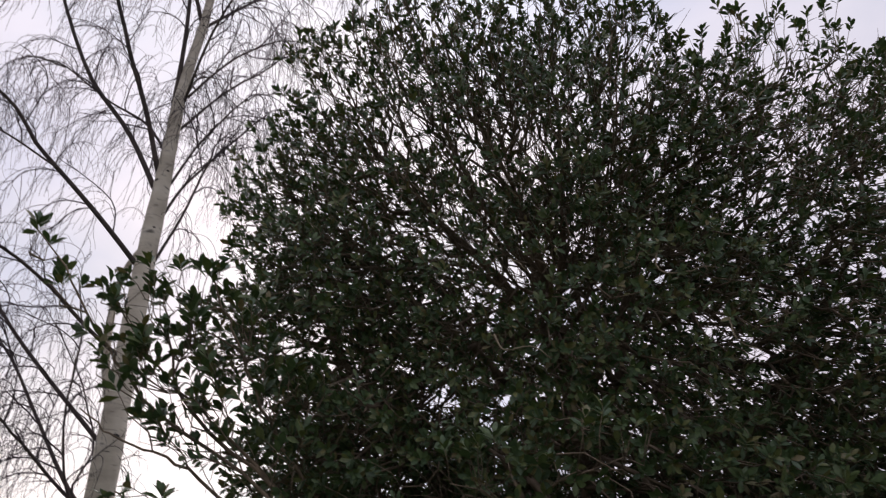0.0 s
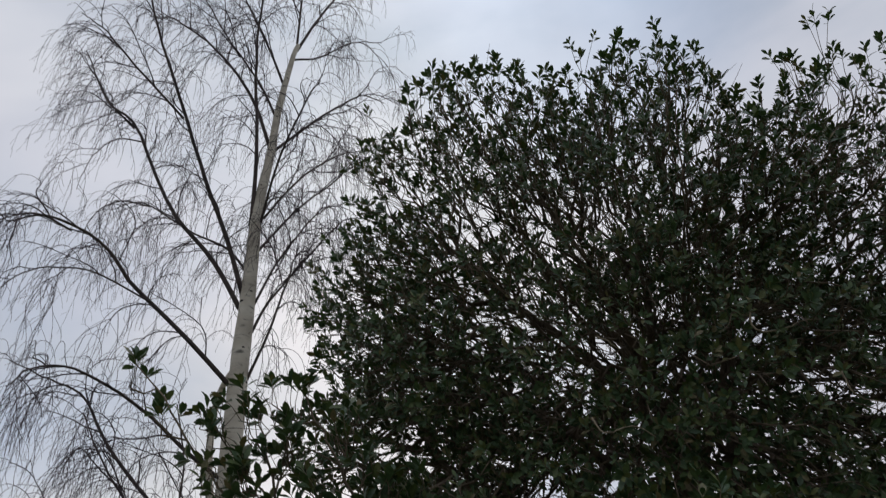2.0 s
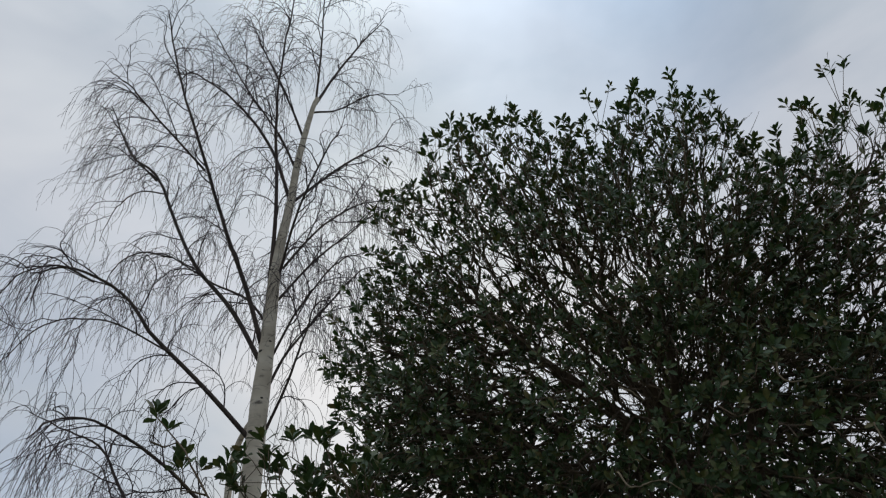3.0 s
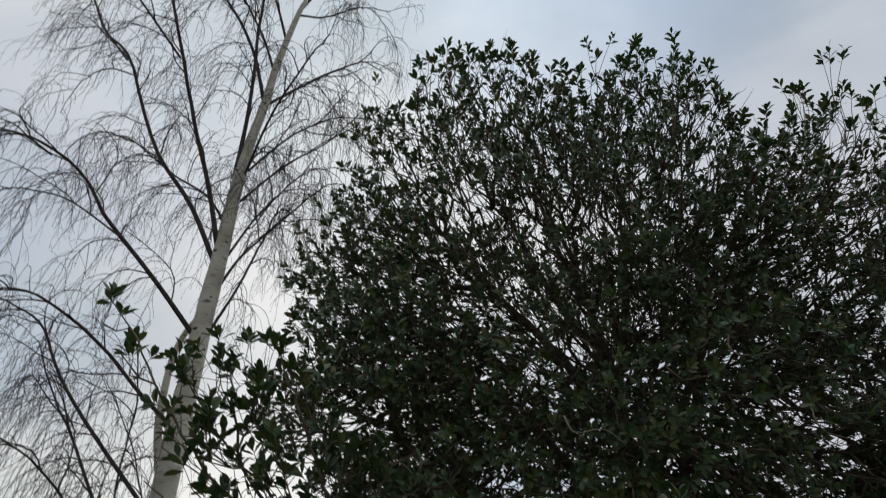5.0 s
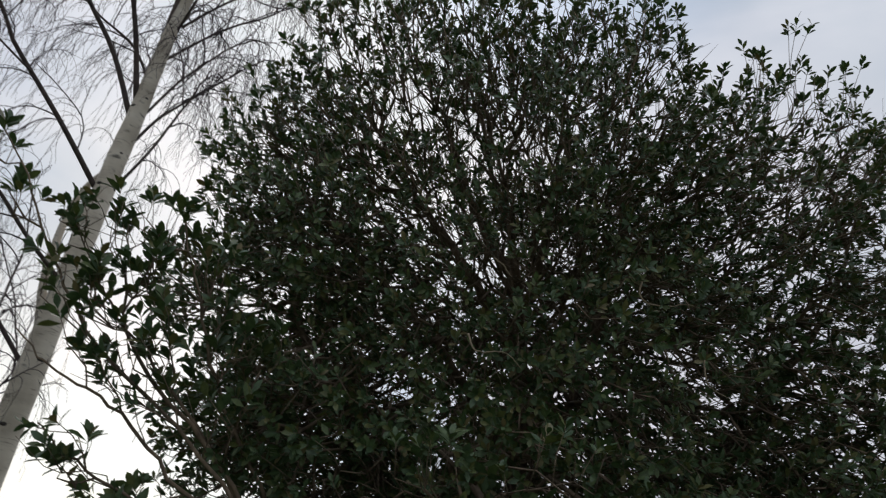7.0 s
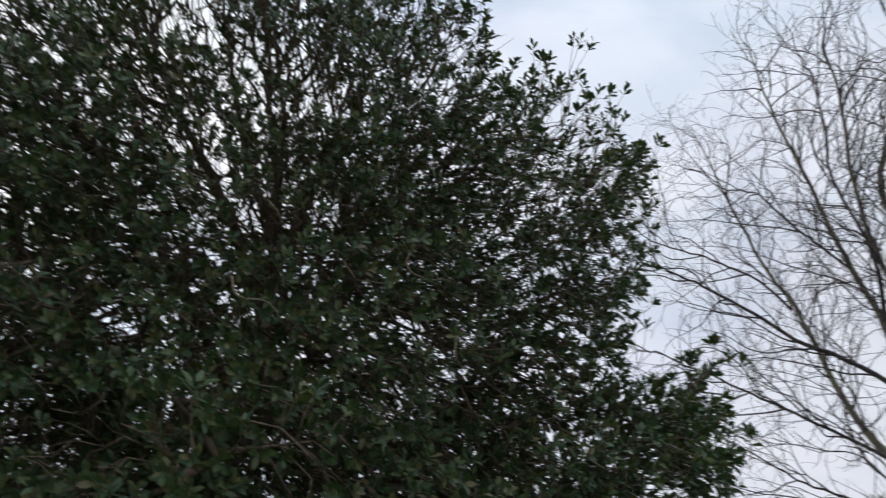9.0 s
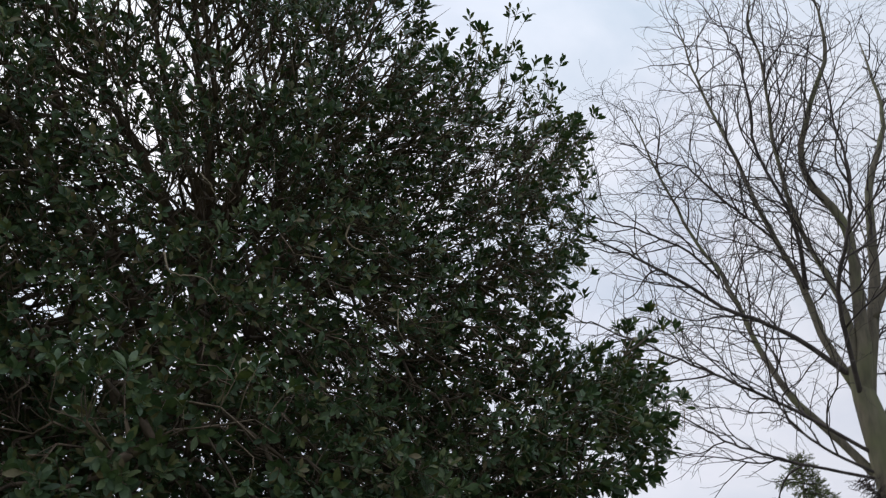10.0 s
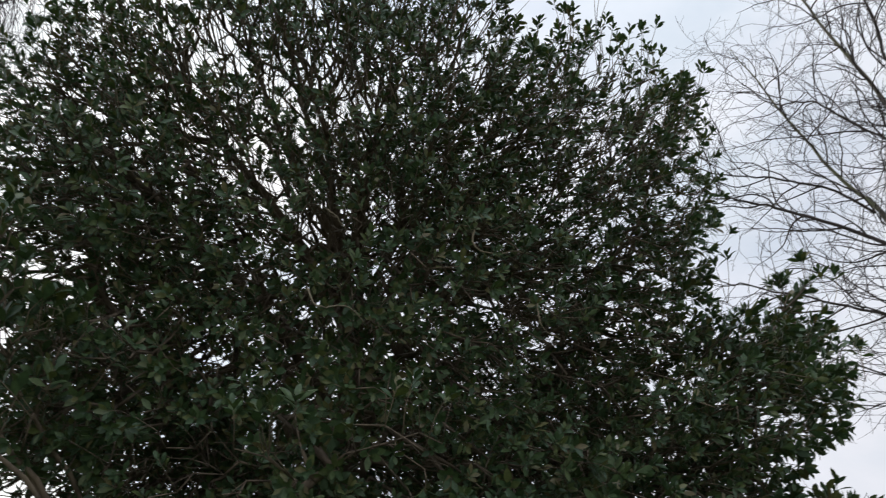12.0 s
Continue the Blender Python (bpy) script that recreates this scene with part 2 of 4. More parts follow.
def simple_noise_material(name, stops, scale, rough=0.9):
    m, nt, b = material(name)
    col = ramp(nt, stops, noise_tex(nt, scale, 6))
    col = blend(nt, col, ramp(nt, [(0.35, (0.75, 0.75, 0.75)), (0.65, (1.2, 1.2, 1.1))], noise_tex(nt, scale * 0.06, 4)), 1.0, "MULTIPLY")
    nt.links.new(col, b.inputs["Base Color"])
    b.inputs["Roughness"].default_value = rough
    bump(nt, b, noise_tex(nt, scale * 2, 4), 0.6, 0.03)
    return m


GRASS = simple_noise_material("winter_grass", [(0.3, (0.035, 0.05, 0.018)), (0.7, (0.085, 0.105, 0.04))], 9)
# olive needles, their colour lifted to include distance haze
NEEDLE = leaf_material("conifer_needles", [(0.0, (0.09, 0.11, 0.05)), (0.6, (0.14, 0.165, 0.075)), (1.0, (0.21, 0.20, 0.095))], False, 0.6)


# ---------------------------------------------------------------- mesh helpers
def mesh_tris(name, verts, tris, mat, smooth=True):
    me = bpy.data.meshes.new(name)
    verts, tris = np.ascontiguousarray(verts, dtype=np.float32), np.ascontiguousarray(tris, dtype=np.int32)
    me.vertices.add(len(verts))
    me.vertices.foreach_set("co", verts.ravel())
    me.loops.add(tris.size)
    me.loops.foreach_set("vertex_index", tris.ravel())
    me.polygons.add(len(tris))
    me.polygons.foreach_set("loop_start", np.arange(0, tris.size, 3, dtype=np.int32))
    me.update(calc_edges=True)
    if smooth:
        me.polygons.foreach_set("use_smooth", np.ones(len(tris), dtype=bool))
    me.materials.append(mat)
    return me


def part_mesh(name, me, parent, label="", kind=""):
    ob = new(name, me)
    ob.parent = parent
    return tagged(ob, label=label, kind=kind)


def unit(v):
    return v / np.maximum(np.linalg.norm(v, axis=-1, keepdims=True), 1e-9)


def tubes(P, R, sides):
    """Round tapering tubes along N lines of k points each: P (N, k, 3), R (N, k)."""
    P, R = np.asarray(P, float), np.asarray(R, float)
    n, k = P.shape[:2]
    T = np.empty_like(P)
    T[:, 1:-1] = P[:, 2:] - P[:, :-2]
    T[:, 0], T[:, -1] = P[:, 1] - P[:, 0], P[:, -1] - P[:, -2]
    T = unit(T)
    whole = unit(P[:, -1] - P[:, 0])
    ref = np.where(np.abs(whole[:, 2:3]) < 0.8, np.array([[0, 0, 1.0]]), np.array([[0.8, 0.6, 0]]))[:, None, :]
    U = unit(np.cross(T, np.broadcast_to(ref, T.shape)))
    W = np.cross(T, U)
    a = np.arange(sides) * 2 * np.pi / sides
    ring = U[:, :, None, :] * np.cos(a)[None, None, :, None] + W[:, :, None, :] * np.sin(a)[None, None, :, None]
    V = P[:, :, None, :] + ring * R[:, :, None, None]
    V = V.reshape(n, k * sides, 3)
    i, j = np.meshgrid(np.arange(k - 1), np.arange(sides), indexing="ij")
    a0 = (i * sides + j).ravel()
    b0 = (i * sides + (j + 1) % sides).ravel()
    tri = np.concatenate([np.stack([a0, b0, b0 + sides], 1), np.stack([a0, b0 + sides, a0 + sides], 1)])
    cap = np.array([[(k - 1) * sides, (k - 1) * sides + q, (k - 1) * sides + q + 1] for q in range(1, sides - 1)]
                   + [[0, q + 1, q] for q in range(1, sides - 1)])
    tri = np.concatenate([tri, cap])
    F = tri[None] + (np.arange(n) * k * sides)[:, None, None]
    return V.reshape(-1, 3), F.reshape(-1, 3)


def join(pieces):
    vs, fs, at = [], [], 0
    for v, f in pieces:
        vs.append(v)
        fs.append(f + at)
        at += len(v)
    return np.concatenate(vs), np.concatenate(fs)


def smooth_line(pts, k):
    """k points along a smooth curve through pts (Catmull-Rom)."""
    p = np.asarray(pts, float)
    p = np.vstack([2 * p[0] - p[1], p, 2 * p[-1] - p[-2]])
    out = []
    m = len(p) - 3
    for s in np.linspace(0, m - 1e-6, k):
        i = int(s)
        t = s - i
        a, b, c, d = p[i], p[i + 1], p[i + 2], p[i + 3]
        out.append(0.5 * (2 * b + (c - a) * t + (2 * a - 5 * b + 4 * c - d) * t * t + (3 * b - a - 3 * c + d) * t ** 3))
    return np.array(out)


# a leaf: midrib along +x, blade in x-y, folded and curled
LEAF_V = np.array([(0, 0, 0), (0.24, 0, -0.006), (0.52, 0, -0.020), (0.80, 0, -0.055), (1.0, 0, -0.11),
                   (0.22, 0.070, 0.020), (0.52, 0.168, 0.030), (0.80, 0.120, -0.014),
                   (0.22, -0.070, 0.020), (0.52, -0.168, 0.030), (0.80, -0.120, -0.014)])
LEAF_F = np.array([(0, 1, 5), (5, 1, 2), (5, 2, 6), (6, 2, 3), (6, 3, 7), (7, 3, 4),
                   (0, 8, 1), (8, 2, 1), (8, 9, 2), (9, 3, 2), (9, 10, 3), (10, 4, 3)])


# a plainer leaf of the same outline, for the back of the crown
BACK_V = LEAF_V[[0, 2, 4, 6, 7, 9, 10]]
BACK_F = np.array([(0, 1, 3), (3, 1, 4), (4, 1, 2), (0, 5, 1), (5, 6, 1), (6, 2, 1)])


def leaf_frames(rng, base, axis, length, count, spread, size, tip_only):
    """Leaves along sprigs: place, forward, side, up and size of every leaf, all sprigs at once."""
    n = len(base)
    ref = np.where(np.abs(axis[:, 2:3]) < 0.9, np.array([[0, 0, 1.0]]), np.array([[1.0, 0, 0]]))
    u = unit(np.cross(axis, ref))
    w = np.cross(axis, u)
    f = (np.arange(count) + 0.5)[None] / count + rng.normal(0, 0.03, (n, count))
    f = tip_only[:, None] + (1 - tip_only[:, None]) * np.clip(f, 0, 1)
    ang = np.arange(count)[None] * 2.4 + rng.uniform(0, 6.28, (n, 1)) + rng.normal(0, 0.25, (n, count))
    rad = u[:, None] * np.cos(ang)[..., None] + w[:, None] * np.sin(ang)[..., None]
    open_ = spread * (1.20 - 0.58 * np.clip((f - tip_only[:, None]) / (1.001 - tip_only[:, None]), 0, 1)) + rng.normal(0, 0.18, (n, count))
    fwd = unit(axis[:, None] * np.cos(open_)[..., None] + rad * np.sin(open_)[..., None])
    up = unit(axis[:, None] * np.sin(open_)[..., None] - rad * np.cos(open_)[..., None] + rng.normal(0, 0.22, (n, count, 3)))
    side = unit(np.cross(up, fwd))
    up = np.cross(fwd, side)
    place = base[:, None] + axis[:, None] * (f * length[:, None])[..., None]
    s = np.reshape(size, (-1, 1)) * rng.uniform(0.72, 1.18, (n, count)) * (1.0 - 0.25 * np.clip(f - 0.85, 0, 1) / 0.15)
    return [a.reshape(-1, a.shape[-1]) for a in (place, fwd, side, up)] + [s.ravel()]


# a conifer's flat feather of needles: two folded halves
BLADE_V = np.array([(0, 0, 0), (0.5, 0.17, 0.03), (1.0, 0, -0.06), (0.5, -0.17, 0.03)])
BLADE_F = np.array([(0, 2, 1), (0, 3, 2)])


def leaf_arrays(place, fwd, side, up, s, shape=LEAF_V, faces=LEAF_F):
    V = place[:, None] + s[:, None, None] * (shape[None, :, 0:1] * fwd[:, None] + shape[None, :, 1:2] * side[:, None] * 1.28 + shape[None, :, 2:3] * up[:, None])
    F = faces[None] + (np.arange(len(place)) * len(shape))[:, None, None]
    return V.reshape(-1, 3), F.reshape(-1, 3)


def lumpy(p, scale, seed):
    return np.array([noise.noise(Vector(q) * scale + Vector((seed, seed * 2.3, -seed))) for q in p])


def lobe_depth(p, centre, radii, seed):
    """How deep each point lies under a lumpy lobe's skin, in metres; negative outside."""
    c, r = np.array(centre), np.array(radii)
    q = (p - c) / r
    far = np.linalg.norm(q, axis=1)
    d = q / np.maximum(far, 1e-6)[:, None]
    skin = 1 + 0.20 * lumpy(d * r, 1.7, seed) + 0.12 * lumpy(d * r, 4.5, seed + 5)
    return (skin - far) * r.min()


def fill_crown(lobes, density, shell, seed):
    """Sprig tips spread evenly through the lumpy lobes together, dense in the outer shell and sparse inside. Gives the tips and the lobe of each."""
    tips, owner = [], []
    for k, (centre, radii, share) in enumerate(lobes):
        rng = np.random.default_rng([seed, 100 + k])
        c, r = np.array(centre), np.array(radii)
        count = int(density * share * r.prod() * 8 * 1.9)
        p = c + rng.uniform(-1.25, 1.25, (count, 3)) * r
        p = p[np.linalg.norm((p - c) / r, axis=1) < 1.3]
        mine = lobe_depth(p, centre, radii, seed + 3 * k)
        p, mine = p[mine > 0], mine[mine > 0]
        deep, shared = mine.copy(), np.ones(len(p))
        for i, (oc, orad, _) in enumerate(lobes):
            if i == k:
                continue
            near = np.nonzero(np.linalg.norm((p - np.array(oc)) / np.array(orad), axis=1) < 1.3)[0]
            if len(near):
                d = lobe_depth(p[near], oc, orad, seed + 3 * i)
                deep[near] = np.maximum(deep[near], d)
                shared[near] += d > 0
        core = np.interp(p[:, 2], [2.7, 3.3], [0.20, 0.12])
        wish = (core + (1 - core) * np.interp(deep, [shell, 2.0 * shell], [1.0, 0.0])) / shared
        wish *= np.clip(0.85 + 1.5 * lumpy(p, 5.0, seed + 9), 0.1, 1) if r.max() > 0.3 else 1.0
        wish *= np.interp(p[:, 2], [0.4, 0.5, 1.3, 1.7], [0, 0.3, 0.5, 1.0])
        keep = rng.uniform(size=len(p)) < wish
        tips.append(p[keep])
        owner.append(np.full(keep.sum(), k))
    return np.concatenate(tips), np.concatenate(owner)


def grow(roots, tips, hub, reach=0.14):
    """A branch skeleton that joins every tip to the nearest limb: lines of 5 points, with radii by how many tips hang on them."""
    from mathutils import kdtree
    nodes = [Vector(p) for p in roots]
    parent = [-1] * len(nodes)
    order = np.argsort(np.min(np.linalg.norm(tips[:, None] - np.asarray(roots)[None], axis=2), axis=1))
    ends = {}
    at = 0
    batch = 60
    while at < len(order):
        tree = kdtree.KDTree(len(nodes))
        for i, q in enumerate(nodes):
            tree.insert(q, i)
        tree.balance()
        for k in order[at:at + batch]:
            goal = Vector(tips[k])
            away = (goal - hub).normalized()
            q, i, dist = min(tree.find_n(goal, 14), key=lambda c: c[2] * (1.45 - (goal - c[0]).normalized().dot(away)))
            steps = max(1, int(dist / reach))
            bend = Vector((noise.noise(goal * 3.1), noise.noise(goal * 3.3 + Vector((7, 0, 0))), 0.5 + noise.noise(goal * 2.9))) * dist * 0.11
            last = i
            for s in range(1, steps + 1):
                t = s / steps
                p = q.lerp(goal, t) - bend * (4 * t * (1 - t)) * 0.5
                nodes.append(p)
                parent.append(last)
                last = len(nodes) - 1
            ends[k] = last
        at += batch
        batch = min(400, int(batch * 1.3))
    load = np.zeros(len(nodes))
    for k, e in ends.items():
        load[e] += 1
    for i in range(len(nodes) - 1, len(roots) - 1, -1):
        load[parent[i]] += load[i]
    xyz = np.array([tuple(p) for p in nodes])
    return xyz, np.array(parent), load


# ---------------------------------------------------------------- ground
def build_ground():
    """Lawn round the trees that rolls on to the horizon."""
    g = np.concatenate([-np.geomspace(2500, 6, 26), np.linspace(-5, 5, 11), np.geomspace(6, 2500, 26)])
    n = len(g)
    X, Y = np.meshgrid(g, g, indexing="ij")
    far = np.clip((np.hypot(X, Y) - 12) / 60, 0, 1)
    Z = np.array([noise.noise(Vector((x * 0.02, y * 0.02, 0.3))) for x, y in zip(X.ravel(), Y.ravel())]).reshape(n, n) * 0.8 * far
    i, j = np.meshgrid(np.arange(n - 1), np.arange(n - 1), indexing="ij")
    a = (i * n + j).ravel()
    F = np.concatenate([np.stack([a, a + n, a + n + 1], 1), np.stack([a, a + n + 1, a + 1], 1)])
    ob = new("ground", mesh_tris("ground", np.stack([X, Y, Z], -1).reshape(-1, 3), F, GRASS))
    tagged(ob, "short damp winter grass lawn around the trees", "ground", kind="structure")


build_ground()


# ---------------------------------------------------------------- branching
def sprout(rng, P, R, every, first, angle, lo, hi, droop, wobble, steps, thick, end, lift=0.0, shrink=0.4, drift=(0.0, 0.0)):
    """Side shoots along the lines P (N, k, 3) of radii R: a shoot each `every` metres, past the fraction `first`."""
    starts, ways, rad, size, owner = [], [], [], [], []
    for mine, (line, r) in enumerate(zip(P, R)):
        seg = np.linalg.norm(np.diff(line, axis=0), axis=1)
        arc = np.concatenate([[0], np.cumsum(seg)])
        total = arc[-1]
        s = first * total + rng.uniform(0, every)
        while s < total * 0.99:
            i = min(int(np.searchsorted(arc, s)) - 1, len(seg) - 1)
            f = (s - arc[i]) / max(seg[i], 1e-6)
            t = (line[i + 1] - line[i]) / max(seg[i], 1e-6)
            side = np.cross(t, rng.normal(size=3))
            side /= max(np.linalg.norm(side), 1e-6)
            a = angle * rng.uniform(0.7, 1.3)
            w = t * math.cos(a) + side * math.sin(a) + np.array([0, 0, lift])
            owner.append(mine)
            starts.append(line[i] + f * (line[i + 1] - line[i]))
            ways.append(w / np.linalg.norm(w))
            rad.append(min(thick, 0.75 * (r[i] + f * (r[i + 1] - r[i]))))
            size.append(rng.uniform(lo, hi) * (1 - shrink * s / total))
            s += every * rng.uniform(0.6, 1.4)
    p, d, size, rad = np.array(starts), np.array(ways), np.array(size), np.array(rad)
    pts = [p]
    step = size / (steps - 1)
    kink = rng.normal(0, wobble, p.shape)
    for k in range(steps - 1):
        pts.append(pts[-1] + d * step[:, None])
        kink = 0.4 * kink + rng.normal(0, wobble, p.shape)
        d = unit(d + kink + np.array([*drift, -1.0]) * (droop * step * (0.4 + k / steps))[:, None])
    out = np.stack(pts, 1)
    return out, np.linspace(1, 0, steps)[None] * (rad - end)[:, None] + end, owner


class Frame:
    """Tree-local places: u to the side, w away from the path, z up."""

    def __init__(self, x, y, az):
        a = radians(az)
        self.o, self.u, self.w = np.array([x, y, 0.0]), np.array([math.cos(a), -math.sin(a), 0]), np.array([math.sin(a), math.cos(a), 0])

    def __call__(self, pts):
        p = np.asarray(pts, float)
        return self.o + p[:, :1] * self.u + p[:, 1:2] * self.w + p[:, 2:] * np.array([0, 0, 1.0])


def limb_line(rng, fr, pts, r0, r1, k=22, crook=0.012):
    line = smooth_line(fr(pts), k)
    line[1:] += np.cumsum(rng.normal(0, crook, (k - 1, 3)), axis=0) * np.linspace(0, 1, k - 1)[:, None] * 0.5
    return line, r1 + (r0 - r1) * np.linspace(1, 0, k) ** 0.85


def branch_parts(P, R, own, limbs, o, sides, mat, root, most):
    """The thickest branches each as a part of the limb that bears it; the thinner rest joined."""
    size = R[:, 0] * np.linalg.norm(P[:, -1] - P[:, 0], axis=1)
    rank = np.argsort(-size)
    for i in rank[:most]:
        v, f = tubes(P[i:i + 1], R[i:i + 1], sides)
        part_mesh("branch", mesh_tris("branch", v - o, f, mat), limbs[own[i]])
    if len(rank) > most:
        rest = np.sort(rank[most:])
        v, f = tubes(P[rest], R[rest], sides)
        part_mesh("branchwork", mesh_tris("branchwork", v - o, f, mat), root, "thin side branches", "stuff")


# ---------------------------------------------------------------- weeping birch
def build_birch():
    rng = np.random.default_rng(11)
    root = tagged(new("birch_tree"), "leafless weeping silver birch with pale streaked bark and hanging purple twigs", "tree")
    fr = Frame(-2.65, 5.75, -24.7)
    root.location = fr.o
    bpy.context.view_layer.update()

    def add(name, vf, mat, label="", kind=""):
        v, f = vf
        return part_mesh(name, mesh_tris(name, v - fr.o, f, mat), root, label, kind)

    spine = [(0.10, 0, -0.05), (0.09, 0, 1.0), (0.08, 0, 2.0), (0.05, 0, 3.0), (0.01, 0, 4.1), (0.0, 0, 4.9), (-0.02, 0, 5.7), (-0.01, 0, 6.2), (0.04, 0, 6.84), (0.06, 0, 7.4), (0.15, 0, 8.25), (0.18, 0, 8.46)]
    line = smooth_line(fr(spine), 90)
    line += np.cumsum(rng.normal(0, 0.0016, line.shape), axis=0)
    z = line[:, 2]
    rad = np.interp(z, [-0.1, 0.0, 0.3, 2.2, 3.5, 4.6, 5.0, 6.0, 6.8, 8.5], [0.19, 0.17, 0.135, 0.108, 0.092, 0.080, 0.072, 0.055, 0.045, 0.026])
    rad *= 1 + 0.05 * np.array([noise.noise(Vector((0, 0, h * 5))) for h in z])
    add("trunk", tubes(line[None], rad[None], 20), BIRCH, "pale grey birch trunk with dark cross streaks")

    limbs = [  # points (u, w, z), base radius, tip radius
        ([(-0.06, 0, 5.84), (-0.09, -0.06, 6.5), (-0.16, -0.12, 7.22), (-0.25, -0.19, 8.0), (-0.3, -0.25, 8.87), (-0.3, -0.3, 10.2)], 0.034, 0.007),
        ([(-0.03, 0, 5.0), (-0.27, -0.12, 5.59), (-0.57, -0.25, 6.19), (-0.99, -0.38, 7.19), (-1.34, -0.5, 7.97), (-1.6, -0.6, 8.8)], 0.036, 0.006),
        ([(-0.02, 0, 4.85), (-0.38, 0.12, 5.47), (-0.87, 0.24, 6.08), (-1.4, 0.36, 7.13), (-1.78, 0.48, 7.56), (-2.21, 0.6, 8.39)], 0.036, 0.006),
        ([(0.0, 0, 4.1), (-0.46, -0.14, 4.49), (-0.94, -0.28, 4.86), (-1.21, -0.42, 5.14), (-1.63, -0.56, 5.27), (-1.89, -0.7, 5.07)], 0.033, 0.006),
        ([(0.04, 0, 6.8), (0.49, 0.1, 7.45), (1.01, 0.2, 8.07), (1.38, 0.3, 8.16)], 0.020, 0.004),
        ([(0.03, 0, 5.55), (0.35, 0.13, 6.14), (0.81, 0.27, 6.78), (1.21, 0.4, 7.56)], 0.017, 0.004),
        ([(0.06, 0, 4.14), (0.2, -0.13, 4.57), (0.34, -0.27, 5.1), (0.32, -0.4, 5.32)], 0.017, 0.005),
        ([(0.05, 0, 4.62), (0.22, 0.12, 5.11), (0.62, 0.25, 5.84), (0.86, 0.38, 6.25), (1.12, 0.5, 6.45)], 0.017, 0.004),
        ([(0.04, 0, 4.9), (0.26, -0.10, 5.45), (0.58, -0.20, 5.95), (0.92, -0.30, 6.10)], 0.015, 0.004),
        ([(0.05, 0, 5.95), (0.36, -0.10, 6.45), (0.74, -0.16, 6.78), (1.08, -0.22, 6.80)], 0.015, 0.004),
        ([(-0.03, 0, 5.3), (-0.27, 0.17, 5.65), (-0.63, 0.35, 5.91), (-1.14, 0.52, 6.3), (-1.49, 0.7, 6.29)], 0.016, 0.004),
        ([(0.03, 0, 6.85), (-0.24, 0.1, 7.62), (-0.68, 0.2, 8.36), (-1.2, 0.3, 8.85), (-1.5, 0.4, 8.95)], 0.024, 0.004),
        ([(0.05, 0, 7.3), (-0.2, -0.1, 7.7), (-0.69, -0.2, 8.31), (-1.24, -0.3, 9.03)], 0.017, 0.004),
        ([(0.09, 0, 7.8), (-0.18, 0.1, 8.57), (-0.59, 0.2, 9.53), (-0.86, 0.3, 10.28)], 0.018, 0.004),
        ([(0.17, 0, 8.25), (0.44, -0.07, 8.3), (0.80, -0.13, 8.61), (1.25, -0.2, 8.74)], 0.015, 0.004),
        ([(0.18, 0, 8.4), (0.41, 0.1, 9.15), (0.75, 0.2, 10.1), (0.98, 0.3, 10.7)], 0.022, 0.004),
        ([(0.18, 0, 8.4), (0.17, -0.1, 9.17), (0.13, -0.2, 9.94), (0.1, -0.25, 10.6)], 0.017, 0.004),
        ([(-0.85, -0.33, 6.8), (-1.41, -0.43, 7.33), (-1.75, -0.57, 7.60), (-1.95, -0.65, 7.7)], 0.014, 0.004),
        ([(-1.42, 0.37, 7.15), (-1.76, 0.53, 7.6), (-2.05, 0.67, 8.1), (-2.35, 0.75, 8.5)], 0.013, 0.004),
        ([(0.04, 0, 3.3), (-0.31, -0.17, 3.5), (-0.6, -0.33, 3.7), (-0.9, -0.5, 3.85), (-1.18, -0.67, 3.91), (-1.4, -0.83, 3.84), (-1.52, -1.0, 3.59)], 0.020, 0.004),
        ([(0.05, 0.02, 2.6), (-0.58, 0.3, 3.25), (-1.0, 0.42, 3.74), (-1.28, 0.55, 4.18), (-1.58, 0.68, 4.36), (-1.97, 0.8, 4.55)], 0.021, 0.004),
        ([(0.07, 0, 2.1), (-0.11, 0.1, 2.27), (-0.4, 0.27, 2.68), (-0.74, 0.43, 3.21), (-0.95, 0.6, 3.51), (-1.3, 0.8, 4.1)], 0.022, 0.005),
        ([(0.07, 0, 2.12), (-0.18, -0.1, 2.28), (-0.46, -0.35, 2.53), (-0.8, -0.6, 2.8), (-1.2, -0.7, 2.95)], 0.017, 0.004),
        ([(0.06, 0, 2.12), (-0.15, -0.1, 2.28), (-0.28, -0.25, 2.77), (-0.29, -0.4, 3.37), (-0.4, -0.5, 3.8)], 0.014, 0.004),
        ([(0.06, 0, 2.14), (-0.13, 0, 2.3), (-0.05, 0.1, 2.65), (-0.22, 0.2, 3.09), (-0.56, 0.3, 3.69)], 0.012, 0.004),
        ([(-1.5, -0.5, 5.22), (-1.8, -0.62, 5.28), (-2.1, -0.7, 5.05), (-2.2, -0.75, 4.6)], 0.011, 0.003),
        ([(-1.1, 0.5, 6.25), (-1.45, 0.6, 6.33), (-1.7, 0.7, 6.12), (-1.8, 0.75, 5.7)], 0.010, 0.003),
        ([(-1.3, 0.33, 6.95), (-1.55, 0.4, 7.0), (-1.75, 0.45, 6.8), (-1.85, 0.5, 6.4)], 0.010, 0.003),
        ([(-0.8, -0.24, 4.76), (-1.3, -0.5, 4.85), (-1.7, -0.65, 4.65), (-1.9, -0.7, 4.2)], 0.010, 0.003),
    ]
    lines, rads, obs = [], [], []
